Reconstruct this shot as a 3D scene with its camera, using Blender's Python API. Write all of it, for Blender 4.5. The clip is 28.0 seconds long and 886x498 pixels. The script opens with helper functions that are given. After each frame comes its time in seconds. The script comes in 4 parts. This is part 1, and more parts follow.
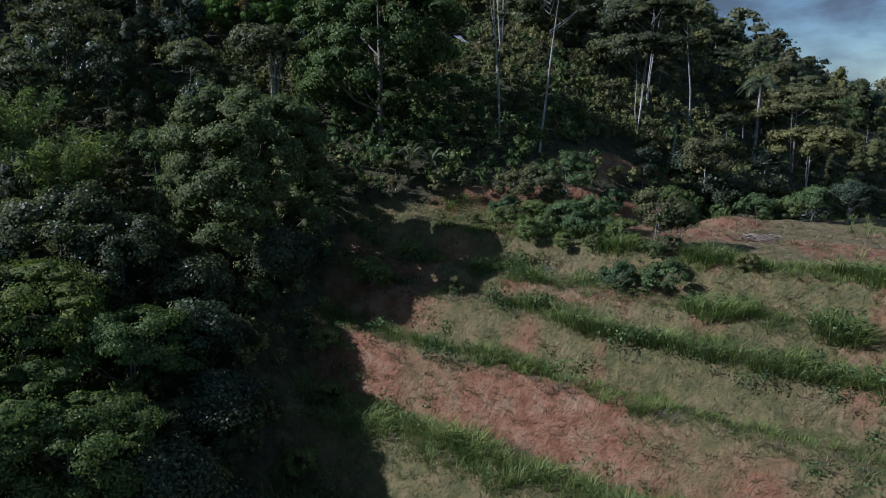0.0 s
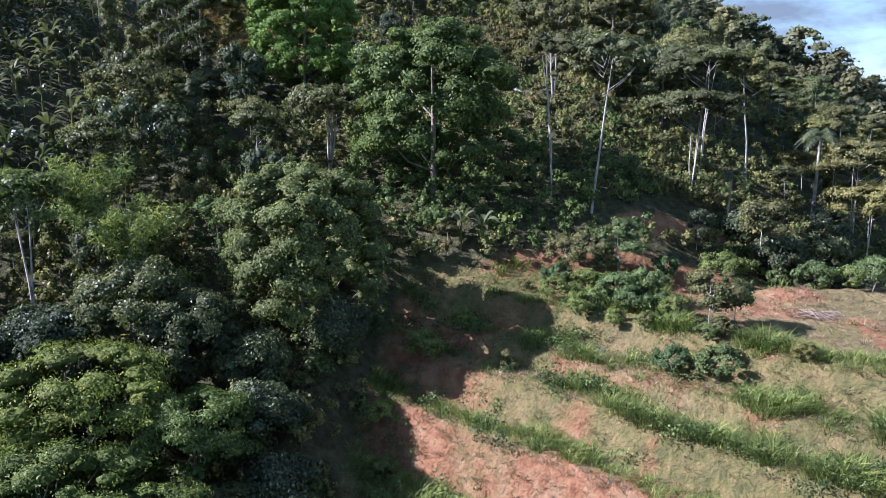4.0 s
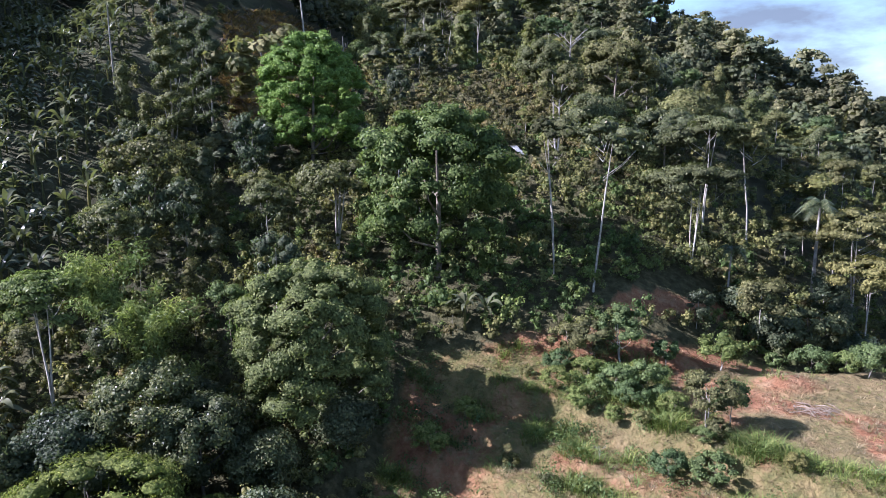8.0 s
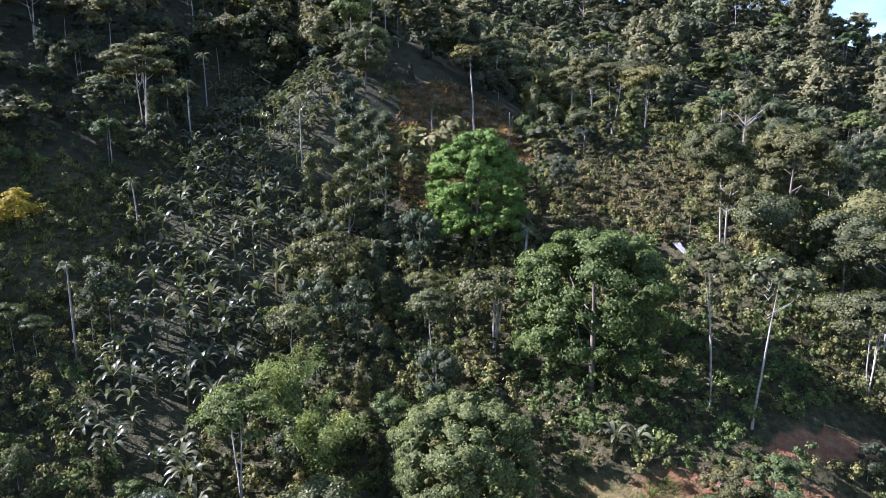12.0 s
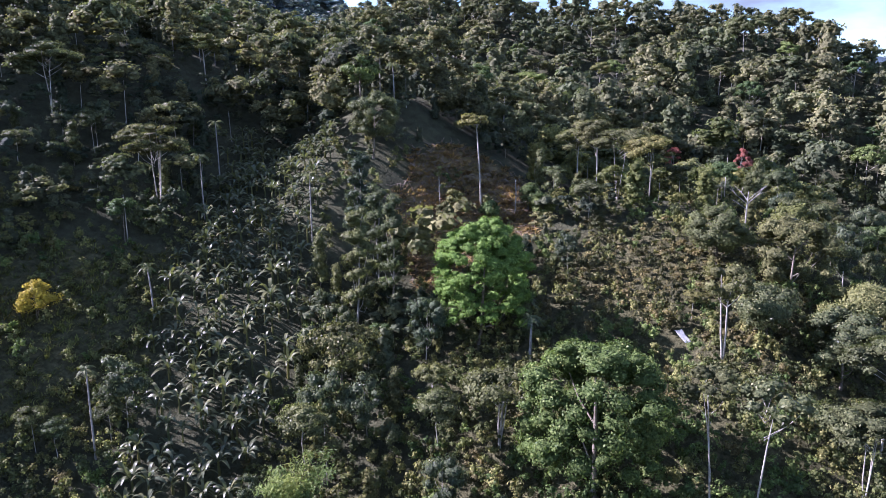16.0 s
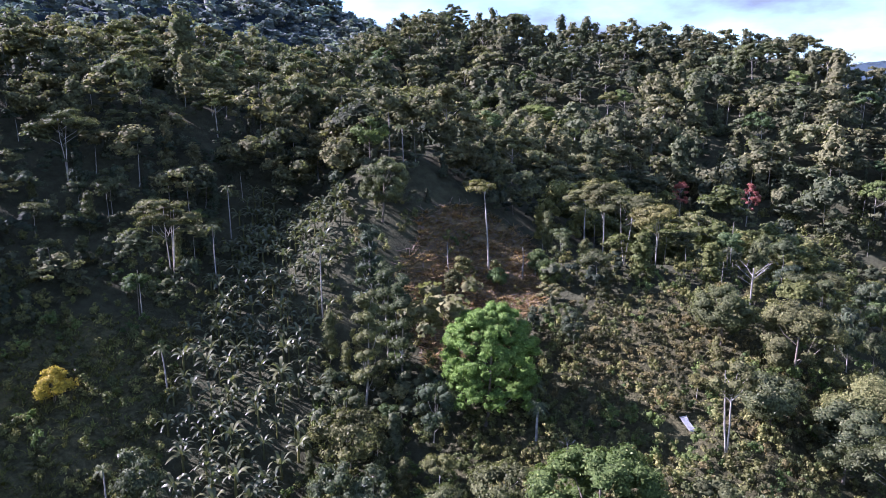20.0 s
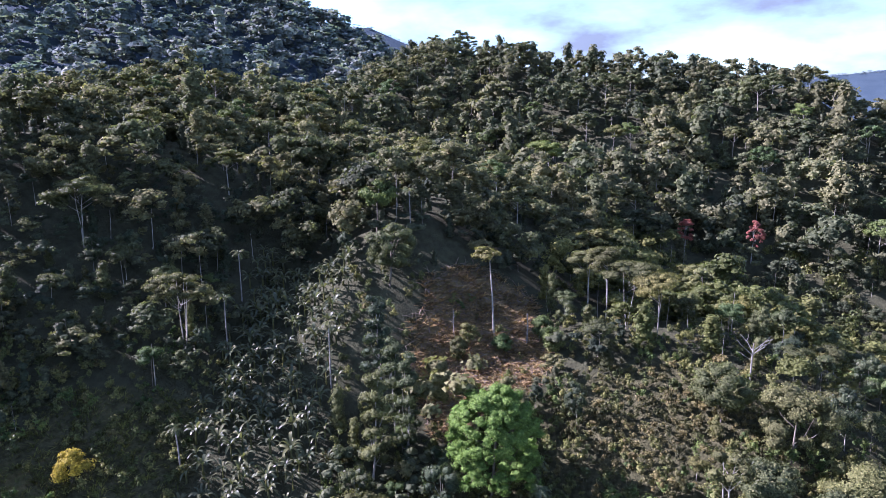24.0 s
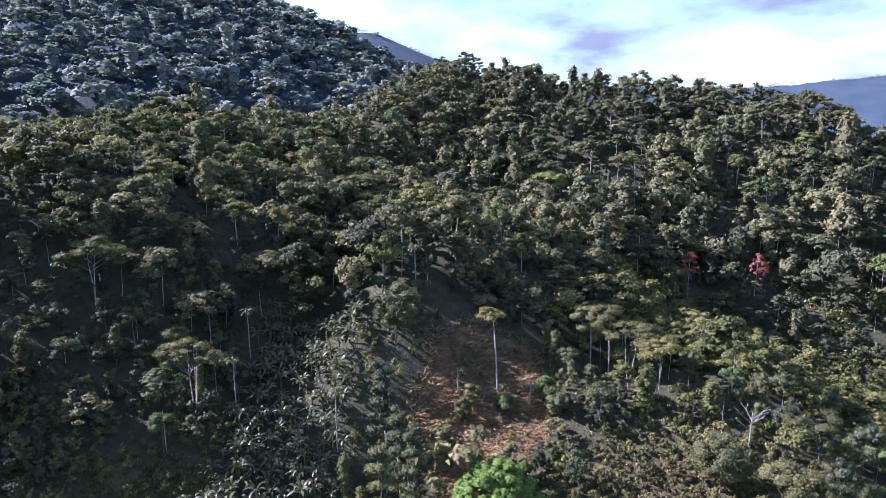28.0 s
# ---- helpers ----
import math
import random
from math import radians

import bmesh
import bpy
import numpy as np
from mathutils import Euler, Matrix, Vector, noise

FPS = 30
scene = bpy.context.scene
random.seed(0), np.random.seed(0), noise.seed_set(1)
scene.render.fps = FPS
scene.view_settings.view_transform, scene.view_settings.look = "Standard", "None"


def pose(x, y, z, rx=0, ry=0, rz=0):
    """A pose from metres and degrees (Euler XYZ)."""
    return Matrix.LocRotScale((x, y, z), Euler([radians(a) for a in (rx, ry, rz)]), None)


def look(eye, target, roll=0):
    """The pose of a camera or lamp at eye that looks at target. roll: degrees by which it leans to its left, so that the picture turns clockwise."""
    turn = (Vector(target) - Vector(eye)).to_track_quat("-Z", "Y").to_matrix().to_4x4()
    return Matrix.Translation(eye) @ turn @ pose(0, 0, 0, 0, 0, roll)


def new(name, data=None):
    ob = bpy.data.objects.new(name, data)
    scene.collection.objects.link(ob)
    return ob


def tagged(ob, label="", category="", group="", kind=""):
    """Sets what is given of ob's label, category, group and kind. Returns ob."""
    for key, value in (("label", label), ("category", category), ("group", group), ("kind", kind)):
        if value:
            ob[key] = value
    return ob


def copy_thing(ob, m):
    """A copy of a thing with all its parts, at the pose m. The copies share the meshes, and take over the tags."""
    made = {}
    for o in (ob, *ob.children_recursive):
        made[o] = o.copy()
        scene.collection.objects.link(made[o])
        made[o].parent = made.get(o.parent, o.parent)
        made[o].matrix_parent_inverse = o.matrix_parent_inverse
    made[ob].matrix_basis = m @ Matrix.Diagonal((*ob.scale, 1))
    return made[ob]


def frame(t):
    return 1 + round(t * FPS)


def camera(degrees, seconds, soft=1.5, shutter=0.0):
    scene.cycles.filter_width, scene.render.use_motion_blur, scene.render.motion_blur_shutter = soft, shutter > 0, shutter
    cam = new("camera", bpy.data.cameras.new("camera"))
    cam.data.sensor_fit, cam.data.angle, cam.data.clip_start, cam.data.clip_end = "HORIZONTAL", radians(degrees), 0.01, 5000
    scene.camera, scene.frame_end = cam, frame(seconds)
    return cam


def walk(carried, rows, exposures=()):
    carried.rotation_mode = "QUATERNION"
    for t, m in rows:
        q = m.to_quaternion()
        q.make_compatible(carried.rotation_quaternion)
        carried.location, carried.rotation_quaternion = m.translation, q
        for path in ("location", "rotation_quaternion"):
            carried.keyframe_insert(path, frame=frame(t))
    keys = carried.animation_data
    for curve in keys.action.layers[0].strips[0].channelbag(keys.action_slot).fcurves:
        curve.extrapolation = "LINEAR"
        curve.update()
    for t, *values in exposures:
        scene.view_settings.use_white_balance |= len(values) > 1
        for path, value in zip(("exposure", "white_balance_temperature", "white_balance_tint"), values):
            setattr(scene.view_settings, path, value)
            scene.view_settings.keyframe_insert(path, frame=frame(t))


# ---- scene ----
cam = camera(63.9, 28.0, soft=0.9)
METRES, EYE, TILT, LEAN, TURN = 70.0, 0.0, -12.8, 0.0, 0.0
ROWS = [
    (0.0, 0.0, 0.0, 0.0, -0.0, 0.0, -0.0),
    (0.5, -0.0002, -0.0044, 0.0195, 1.55, 0.13, -0.31),
    (1.0, -0.0003, -0.0088, 0.0386, 3.35, 0.25, -0.67),
    (1.5, 0.0007, -0.0129, 0.0561, 3.67, 0.37, -0.71),
    (2.0, 0.0007, -0.015, 0.0643, 3.7, 0.49, -0.64),
    (2.5, 0.0005, -0.0152, 0.0654, 3.73, 0.57, -0.61),
    (3.0, -0.0004, -0.0143, 0.0657, 3.79, 0.64, -0.6),
    (3.5, -0.002, -0.0129, 0.0658, 3.85, 0.7, -0.61),
    (5.5, -0.0064, -0.0091, 0.0725, 4.17, 0.76, -0.6),
    (6.0, -0.0057, -0.0125, 0.0889, 4.28, 0.79, -0.62),
    (6.5, -0.0044, -0.0171, 0.1074, 4.38, 0.89, -0.58),
    (7.0, -0.0019, -0.0232, 0.1259, 4.48, 0.98, -0.51),
    (7.5, 0.0012, -0.03, 0.1443, 4.6, 1.12, -0.43),
    (8.0, 0.0044, -0.0366, 0.1629, 4.73, 1.27, -0.35),
    (8.5, 0.0075, -0.0437, 0.1821, 4.85, 1.41, -0.32),
    (9.0, 0.009, -0.0502, 0.2014, 5.37, 1.53, -0.4),
    (9.5, 0.0093, -0.057, 0.2209, 8.27, 1.57, -1.06),
    (10.0, 0.0102, -0.0622, 0.2404, 10.72, 1.56, -1.63),
    (10.5, 0.0094, -0.0679, 0.2601, 14.69, 1.43, -2.59),
    (11.0, 0.0134, -0.0724, 0.2799, 17.43, 1.3, -3.21),
    (11.5, 0.0139, -0.0762, 0.3, 17.54, 1.27, -3.23),
    (12.0, 0.0139, -0.0807, 0.3206, 17.61, 1.22, -3.23),
    (12.5, 0.0139, -0.0844, 0.3409, 17.7, 1.18, -3.26),
    (14.5, 0.0172, -0.1016, 0.4224, 18.07, 1.15, -3.24),
    (15.0, 0.0183, -0.1063, 0.4426, 18.17, 1.16, -3.24),
    (15.5, 0.0195, -0.1112, 0.4627, 18.27, 1.19, -3.23),
    (16.0, 0.0202, -0.1151, 0.483, 18.35, 1.13, -3.23),
    (16.5, 0.0191, -0.1144, 0.5049, 18.45, 1.14, -3.25),
    (17.0, 0.0184, -0.116, 0.5252, 18.52, 1.09, -3.27),
    (17.5, 0.0184, -0.1197, 0.5461, 18.6, 0.94, -3.3),
    (18.0, 0.0183, -0.1235, 0.5666, 18.69, 0.93, -3.33),
    (18.5, 0.0186, -0.1277, 0.5867, 18.78, 0.94, -3.34),
    (19.0, 0.0187, -0.1323, 0.607, 18.85, 0.95, -3.37),
    (19.5, 0.0197, -0.1375, 0.6269, 18.95, 1.0, -3.37),
    (20.0, 0.02, -0.1427, 0.6466, 19.02, 1.06, -3.39),
    (20.5, 0.0214, -0.1486, 0.6665, 19.1, 1.12, -3.4),
    (21.0, 0.0215, -0.1535, 0.6863, 19.16, 1.17, -3.43),
    (21.5, 0.0227, -0.1588, 0.7063, 19.26, 1.22, -3.45),
    (23.5, 0.0265, -0.178, 0.7859, 19.54, 1.28, -3.53),
    (24.0, 0.0272, -0.1826, 0.8058, 19.61, 1.28, -3.55),
    (24.5, 0.0277, -0.1874, 0.8255, 19.68, 1.27, -3.55),
    (25.0, 0.0283, -0.1916, 0.8454, 19.74, 1.27, -3.56),
    (25.5, 0.0292, -0.1962, 0.8657, 19.8, 1.25, -3.6),
    (26.0, 0.0301, -0.2007, 0.8855, 19.87, 1.24, -3.61),
    (26.5, 0.0307, -0.2052, 0.9056, 19.92, 1.23, -3.61),
    (27.0, 0.0314, -0.2097, 0.9245, 19.97, 1.22, -3.65),
    (27.5, 0.0322, -0.2144, 0.945, 20.03, 1.2, -3.67),
    (28.0, 0.0327, -0.2189, 0.9648, 20.08, 1.21, -3.68),
]
EXPOSURES = [(0.0, 0.56, 4800, 23), (0.5, 0.64, 4850, 23), (1.0, 1.12, 4950, 25), (1.5, 1.5, 5030, 26), (2.0, 1.76, 5050, 27), (8.0, 2.17, 5150, 34), (12.0, 2.39, 5170, 39), (20.0, 2.41, 5130, 47), (28.0, 2.39, 5100, 47)]
walk(cam, [(t, pose(0, 0, EYE, TILT, LEAN, TURN) @ pose(METRES * x, METRES * y, METRES * z, 90 + pitch, roll, yaw)) for t, x, y, z, yaw, pitch, roll in ROWS], EXPOSURES)

# ---- daylight ----
SUN = Vector((-16.0, -1.6, 11.1)).normalized()
lamp = bpy.data.lights.new("sun", "SUN")
lamp.energy, lamp.angle, lamp.color = 3.95, radians(0.6), (1.0, 0.92, 0.8)
sun = new("sun", lamp)
sun.matrix_world = look(SUN * 400, (0, 0, 0))

world = bpy.data.worlds.new("sky")
scene.world = world
world.use_nodes = True
wt = world.node_tree
wt.nodes.clear()


def wnode(kind, **values):
    n = wt.nodes.new(kind)
    for key, value in values.items():
        n.inputs[key].default_value = value
    return n


sky = wt.nodes.new("ShaderNodeTexSky")
sky.sky_type, sky.sun_disc = "NISHITA", False
sky.sun_elevation, sky.sun_rotation = math.asin(SUN.z), math.atan2(SUN.x, SUN.y)
sky.air_density, sky.dust_density = 1.0, 0.7
where = wt.nodes.new("ShaderNodeTexCoord")
squash = wt.nodes.new("ShaderNodeMapping")
squash.inputs["Scale"].default_value = (1.0, 1.0, 2.6)
cloud = wnode("ShaderNodeTexNoise", Scale=4.2, Detail=9.0, Roughness=0.55)
cover = wt.nodes.new("ShaderNodeValToRGB")
cover.color_ramp.elements[0].position, cover.color_ramp.elements[1].position = 0.36, 0.62
lumps = wnode("ShaderNodeTexNoise", Scale=11.0, Detail=8.0)
tone = wt.nodes.new("ShaderNodeValToRGB")
tone.color_ramp.elements[0].position, tone.color_ramp.elements[1].position = 0.3, 0.7
tone.color_ramp.elements[0].color, tone.color_ramp.elements[1].color = (0.54, 0.67, 0.68, 1), (0.63, 0.76, 0.77, 1)
both = wt.nodes.new("ShaderNodeMixRGB")
back = wnode("ShaderNodeBackground", Strength=0.15)
wout = wt.nodes.new("ShaderNodeOutputWorld")
wt.links.new(where.outputs["Generated"], squash.inputs["Vector"])
wt.links.new(squash.outputs["Vector"], cloud.inputs["Vector"])
wt.links.new(squash.outputs["Vector"], lumps.inputs["Vector"])
wt.links.new(cloud.outputs["Fac"], cover.inputs["Fac"])
wt.links.new(lumps.outputs["Fac"], tone.inputs["Fac"])
wt.links.new(cover.outputs["Color"], both.inputs["Fac"])
clear = wt.nodes.new("ShaderNodeMixRGB")
clear.blend_type = "MULTIPLY"
clear.inputs["Fac"].default_value, clear.inputs["Color2"].default_value = 1.0, (0.4, 0.48, 0.45, 1)
wt.links.new(sky.outputs["Color"], clear.inputs["Color1"])
wt.links.new(clear.outputs["Color"], both.inputs["Color1"])
wt.links.new(tone.outputs["Color"], both.inputs["Color2"])
wt.links.new(both.outputs["Color"], back.inputs["Color"])
wt.links.new(back.outputs["Background"], wout.inputs["Surface"])

# ---- materials ----
def shader(name):
    m = bpy.data.materials.new(name)
    m.use_nodes = True
    m.node_tree.nodes.clear()
    return m, m.node_tree.nodes, m.node_tree.links


def ramp(nodes, *stops):
    r = nodes.new("ShaderNodeValToRGB")
    while len(r.color_ramp.elements) < len(stops):
        r.color_ramp.elements.new(0.5)
    for e, (at, colour) in zip(r.color_ramp.elements, stops):
        e.position, e.color = at, (*colour, 1)
    return r


def noise_at(nodes, links, scale, detail=4.0, rough=0.55):
    g = nodes.new("ShaderNodeNewGeometry")
    n = nodes.new("ShaderNodeTexNoise")
    n.inputs["Scale"].default_value, n.inputs["Detail"].default_value, n.inputs["Roughness"].default_value = scale, detail, rough
    links.new(g.outputs["Position"], n.inputs["Vector"])
    return n


def mix(nodes, links, fac, a, b, mode="MIX"):
    m = nodes.new("ShaderNodeMixRGB")
    m.blend_type = mode
    for value, slot in ((fac, "Fac"), (a, "Color1"), (b, "Color2")):
        if hasattr(value, "is_linked"):
            links.new(value, m.inputs[slot])
        else:
            m.inputs[slot].default_value = value if slot == "Fac" else (*value, 1)
    return m.outputs["Color"]


def foliage(name, dark, light, patch=0.12, tips=None, gloss=0.45, through_light=0.28, spread=0.35, sheen=0.07, grain=4.5):
    """Leaves: colour varies leaf by leaf, tree by tree and in broad patches; some light comes through the blade."""
    m, nodes, links = shader(name)
    g = nodes.new("ShaderNodeNewGeometry")
    o = nodes.new("ShaderNodeObjectInfo")
    leaf = ramp(nodes, (0.0, dark), (0.75, light), (1.0, tips or light))
    links.new(g.outputs["Random Per Island"], leaf.inputs["Fac"])
    broad = noise_at(nodes, links, patch, 3.0)
    dim = ramp(nodes, (0.3, (1 - spread, 1 - spread, 1 - spread)), (0.7, (1 + spread, 1 + spread * 0.9, 1 + spread * 0.5)))
    links.new(broad.outputs["Fac"], dim.inputs["Fac"])
    own = ramp(nodes, (0.0, (0.74, 0.77, 0.86)), (0.5, (1.03, 0.96, 1.0)), (1.0, (1.32, 1.15, 1.0)))
    links.new(o.outputs["Random"], own.inputs["Fac"])
    c = mix(nodes, links, 1.0, mix(nodes, links, 1.0, leaf.outputs["Color"], dim.outputs["Color"], "MULTIPLY"), own.outputs["Color"], "MULTIPLY")
    plant = nodes.new("ShaderNodeAttribute")
    plant.attribute_name = "tone"
    each = ramp(nodes, (0.0, (1, 1, 1)), (0.04, (0.55, 0.62, 0.66)), (0.3, (0.8, 0.9, 0.8)), (0.55, (1.0, 1.0, 0.9)), (0.8, (1.2, 1.14, 1.0)), (1.0, (1.3, 1.3, 1.15)))
    links.new(plant.outputs["Fac"], each.inputs["Fac"])
    c = mix(nodes, links, 1.0, c, each.outputs["Color"], "MULTIPLY")
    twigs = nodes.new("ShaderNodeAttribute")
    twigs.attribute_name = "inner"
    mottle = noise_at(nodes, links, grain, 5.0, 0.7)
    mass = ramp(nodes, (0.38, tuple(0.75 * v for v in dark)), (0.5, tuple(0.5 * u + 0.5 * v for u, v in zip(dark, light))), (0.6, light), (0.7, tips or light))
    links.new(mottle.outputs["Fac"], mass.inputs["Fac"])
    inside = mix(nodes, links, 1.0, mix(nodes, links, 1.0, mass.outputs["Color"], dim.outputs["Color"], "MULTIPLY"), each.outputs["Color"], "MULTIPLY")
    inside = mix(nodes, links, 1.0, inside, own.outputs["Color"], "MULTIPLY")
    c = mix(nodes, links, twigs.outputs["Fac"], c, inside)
    relief = nodes.new("ShaderNodeBump")
    relief.inputs["Distance"].default_value = 1.1 / grain
    links.new(twigs.outputs["Fac"], relief.inputs["Strength"])
    links.new(mottle.outputs["Fac"], relief.inputs["Height"])
    p = nodes.new("ShaderNodeBsdfPrincipled")
    p.inputs["Roughness"].default_value, p.inputs["Specular IOR Level"].default_value = gloss, sheen
    links.new(c, p.inputs["Base Color"])
    links.new(relief.outputs["Normal"], p.inputs["Normal"])
    tr = nodes.new("ShaderNodeBsdfTranslucent")
    links.new(mix(nodes, links, 1.0, c, (1.05, 1.2, 0.6), "MULTIPLY"), tr.inputs["Color"])
    s = nodes.new("ShaderNodeMixShader")
    s.inputs["Fac"].default_value = through_light
    links.new(p.outputs["BSDF"], s.inputs[1])
    links.new(tr.outputs["BSDF"], s.inputs[2])
    out = nodes.new("ShaderNodeOutputMaterial")
    links.new(s.outputs["Shader"], out.inputs["Surface"])
    return m


def plain(name, dark, light, scale, rough=0.9, bump=0.3, bump_scale=None, spec=0.2):
    """Bark, soil, wood: two tones mixed by noise at two scales, with relief."""
    m, nodes, links = shader(name)
    n1, n2 = noise_at(nodes, links, scale), noise_at(nodes, links, scale * 7, 6.0)
    c1, c2 = ramp(nodes, (0.35, dark), (0.65, light)), ramp(nodes, (0.3, (0.7, 0.7, 0.7)), (0.7, (1.25, 1.25, 1.25)))
    links.new(n1.outputs["Fac"], c1.inputs["Fac"])
    links.new(n2.outputs["Fac"], c2.inputs["Fac"])
    p = nodes.new("ShaderNodeBsdfPrincipled")
    p.inputs["Roughness"].default_value, p.inputs["Specular IOR Level"].default_value = rough, spec
    links.new(mix(nodes, links, 1.0, c1.outputs["Color"], c2.outputs["Color"], "MULTIPLY"), p.inputs["Base Color"])
    b = nodes.new("ShaderNodeBump")
    b.inputs["Strength"].default_value, b.inputs["Distance"].default_value = bump, 0.05
    n3 = noise_at(nodes, links, bump_scale or scale * 5, 5.0)
    links.new(n3.outputs["Fac"], b.inputs["Height"])
    links.new(b.outputs["Normal"], p.inputs["Normal"])
    out = nodes.new("ShaderNodeOutputMaterial")
    links.new(p.outputs["BSDF"], out.inputs["Surface"])
    return m


def ground_material():
    """Red clay, dry straw, short turf and dark forest litter, laid out by the ground's own cover attributes; haze blue
    painted on far off.
    """
    m, nodes, links = shader("hill_ground")

    ragged = noise_at(nodes, links, 1.1, 8.0, 0.7)

    def cover(name):
        a = nodes.new("ShaderNodeAttribute")
        a.attribute_name = name
        torn = nodes.new("ShaderNodeMath")
        torn.operation = "ADD"
        links.new(a.outputs["Fac"], torn.inputs[0])
        links.new(ragged.outputs["Fac"], torn.inputs[1])
        r = ramp(nodes, (0.38, (0, 0, 0)), (0.62, (1, 1, 1)))
        half = nodes.new("ShaderNodeMath")
        half.operation = "MULTIPLY"
        half.inputs[1].default_value = 0.5
        links.new(torn.outputs["Value"], half.inputs[0])
        links.new(half.outputs["Value"], r.inputs["Fac"])
        return r.outputs["Color"]

    def toned(scale, *stops):
        n = noise_at(nodes, links, scale, 7.0, 0.62)
        r = ramp(nodes, *stops)
        links.new(n.outputs["Fac"], r.inputs["Fac"])
        return r.outputs["Color"]

    litter = toned(1.3, (0.32, (0.034, 0.034, 0.016)), (0.5, (0.066, 0.064, 0.03)), (0.68, (0.11, 0.1, 0.05)))
    turf = toned(0.9, (0.3, (0.075, 0.085, 0.032)), (0.48, (0.13, 0.118, 0.042)), (0.7, (0.225, 0.168, 0.074)))
    clay = toned(0.8, (0.25, (0.14, 0.058, 0.028)), (0.5, (0.24, 0.122, 0.062)), (0.75, (0.31, 0.212, 0.118)))
    straw = toned(1.6, (0.3, (0.13, 0.1, 0.05)), (0.5, (0.18, 0.14, 0.066)), (0.72, (0.27, 0.2, 0.1)))
    c = mix(nodes, links, cover("turf"), litter, turf)
    c = mix(nodes, links, cover("straw"), c, straw)
    c = mix(nodes, links, cover("clay"), c, clay)
    wooded = toned(0.6, (0.3, (0.038, 0.039, 0.022)), (0.7, (0.075, 0.076, 0.04)))
    c = mix(nodes, links, cover("wooded"), c, wooded)
    # Haze on the far hills: a blue painted into the ground colour by distance.
    c = mix(nodes, links, cover("far_haze"), c, toned(0.02, (0.3, (0.03, 0.048, 0.062)), (0.7, (0.044, 0.064, 0.078))))
    p = nodes.new("ShaderNodeBsdfPrincipled")
    p.inputs["Roughness"].default_value, p.inputs["Specular IOR Level"].default_value = 0.95, 0.1
    links.new(c, p.inputs["Base Color"])
    b = nodes.new("ShaderNodeBump")
    b.inputs["Strength"].default_value, b.inputs["Distance"].default_value = 1.0, 0.5
    links.new(noise_at(nodes, links, 2.2, 8.0, 0.65).outputs["Fac"], b.inputs["Height"])
    links.new(b.outputs["Normal"], p.inputs["Normal"])
    out = nodes.new("ShaderNodeOutputMaterial")
    links.new(p.outputs["BSDF"], out.inputs["Surface"])
    return m


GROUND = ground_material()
BARK = plain("bark", (0.11, 0.09, 0.065), (0.24, 0.21, 0.16), 1.2)
PALE_BARK = plain("pale_bark", (0.22, 0.2, 0.16), (0.44, 0.41, 0.34), 0.8)
GREY_WOOD = plain("weathered_grey_wood", (0.17, 0.155, 0.13), (0.33, 0.31, 0.27), 1.5)
DRY_WOOD = plain("dry_wood", (0.14, 0.1, 0.07), (0.27, 0.22, 0.165), 1.5)
LEAF = foliage("tree_leaves", (0.042, 0.06, 0.032), (0.095, 0.122, 0.064), tips=(0.16, 0.18, 0.1), gloss=0.38, sheen=0.12)
OLIVE = foliage("olive_leaves", (0.062, 0.07, 0.029), (0.138, 0.15, 0.062), tips=(0.21, 0.218, 0.098))
LIME = foliage("lime_leaves", (0.07, 0.13, 0.03), (0.146, 0.25, 0.056), tips=(0.22, 0.33, 0.095), spread=0.12)
FRESH = foliage("fresh_leaves", (0.062, 0.096, 0.036), (0.122, 0.174, 0.062), tips=(0.18, 0.235, 0.095), spread=0.2)
GREY = foliage("greyish_leaves", (0.064, 0.08, 0.034), (0.135, 0.158, 0.068), tips=(0.195, 0.215, 0.105), sheen=0.1)
UNDER = foliage("undergrowth_leaves", (0.078, 0.092, 0.04), (0.172, 0.19, 0.08), patch=0.2, tips=(0.26, 0.265, 0.13), spread=0.35)
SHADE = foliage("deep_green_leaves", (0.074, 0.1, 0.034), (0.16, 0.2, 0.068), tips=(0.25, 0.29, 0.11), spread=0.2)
FAR = foliage("forest_leaves", (0.076, 0.09, 0.057), (0.126, 0.142, 0.086), patch=0.03, tips=(0.162, 0.177, 0.107), gloss=0.6, spread=0.3, sheen=0.08, grain=1.7)
# Aerial haze over the far woods is put into this pale blue leaf colour.
HAZE_BLUE = foliage("hazed_forest_leaves", (0.135, 0.18, 0.22), (0.175, 0.225, 0.25), patch=0.012, gloss=0.85, spread=0.25, sheen=0.04, grain=0.8)
SUNNY = foliage("sunny_wood_leaves", (0.072, 0.086, 0.034), (0.136, 0.155, 0.062), patch=0.08, tips=(0.18, 0.195, 0.086), gloss=0.5, spread=0.35, sheen=0.1, grain=2.6)
RUST = foliage("dry_brown_leaves", (0.11, 0.092, 0.042), (0.215, 0.182, 0.08), tips=(0.31, 0.265, 0.14))
RED = foliage("red_leaves", (0.26, 0.09, 0.065), (0.38, 0.15, 0.11), tips=(0.46, 0.23, 0.18), spread=0.1)
YELLOW = foliage("yellow_blossom", (0.22, 0.19, 0.03), (0.46, 0.38, 0.05), spread=0.1)
BANANA = foliage("banana_leaf", (0.05, 0.062, 0.034), (0.115, 0.132, 0.07), tips=(0.21, 0.235, 0.14), gloss=0.36, spread=0.25, sheen=0.2)
GRASS = foliage("grass_blades", (0.1, 0.14, 0.036), (0.195, 0.245, 0.066), patch=0.25, tips=(0.31, 0.31, 0.12), gloss=0.5, spread=0.3)
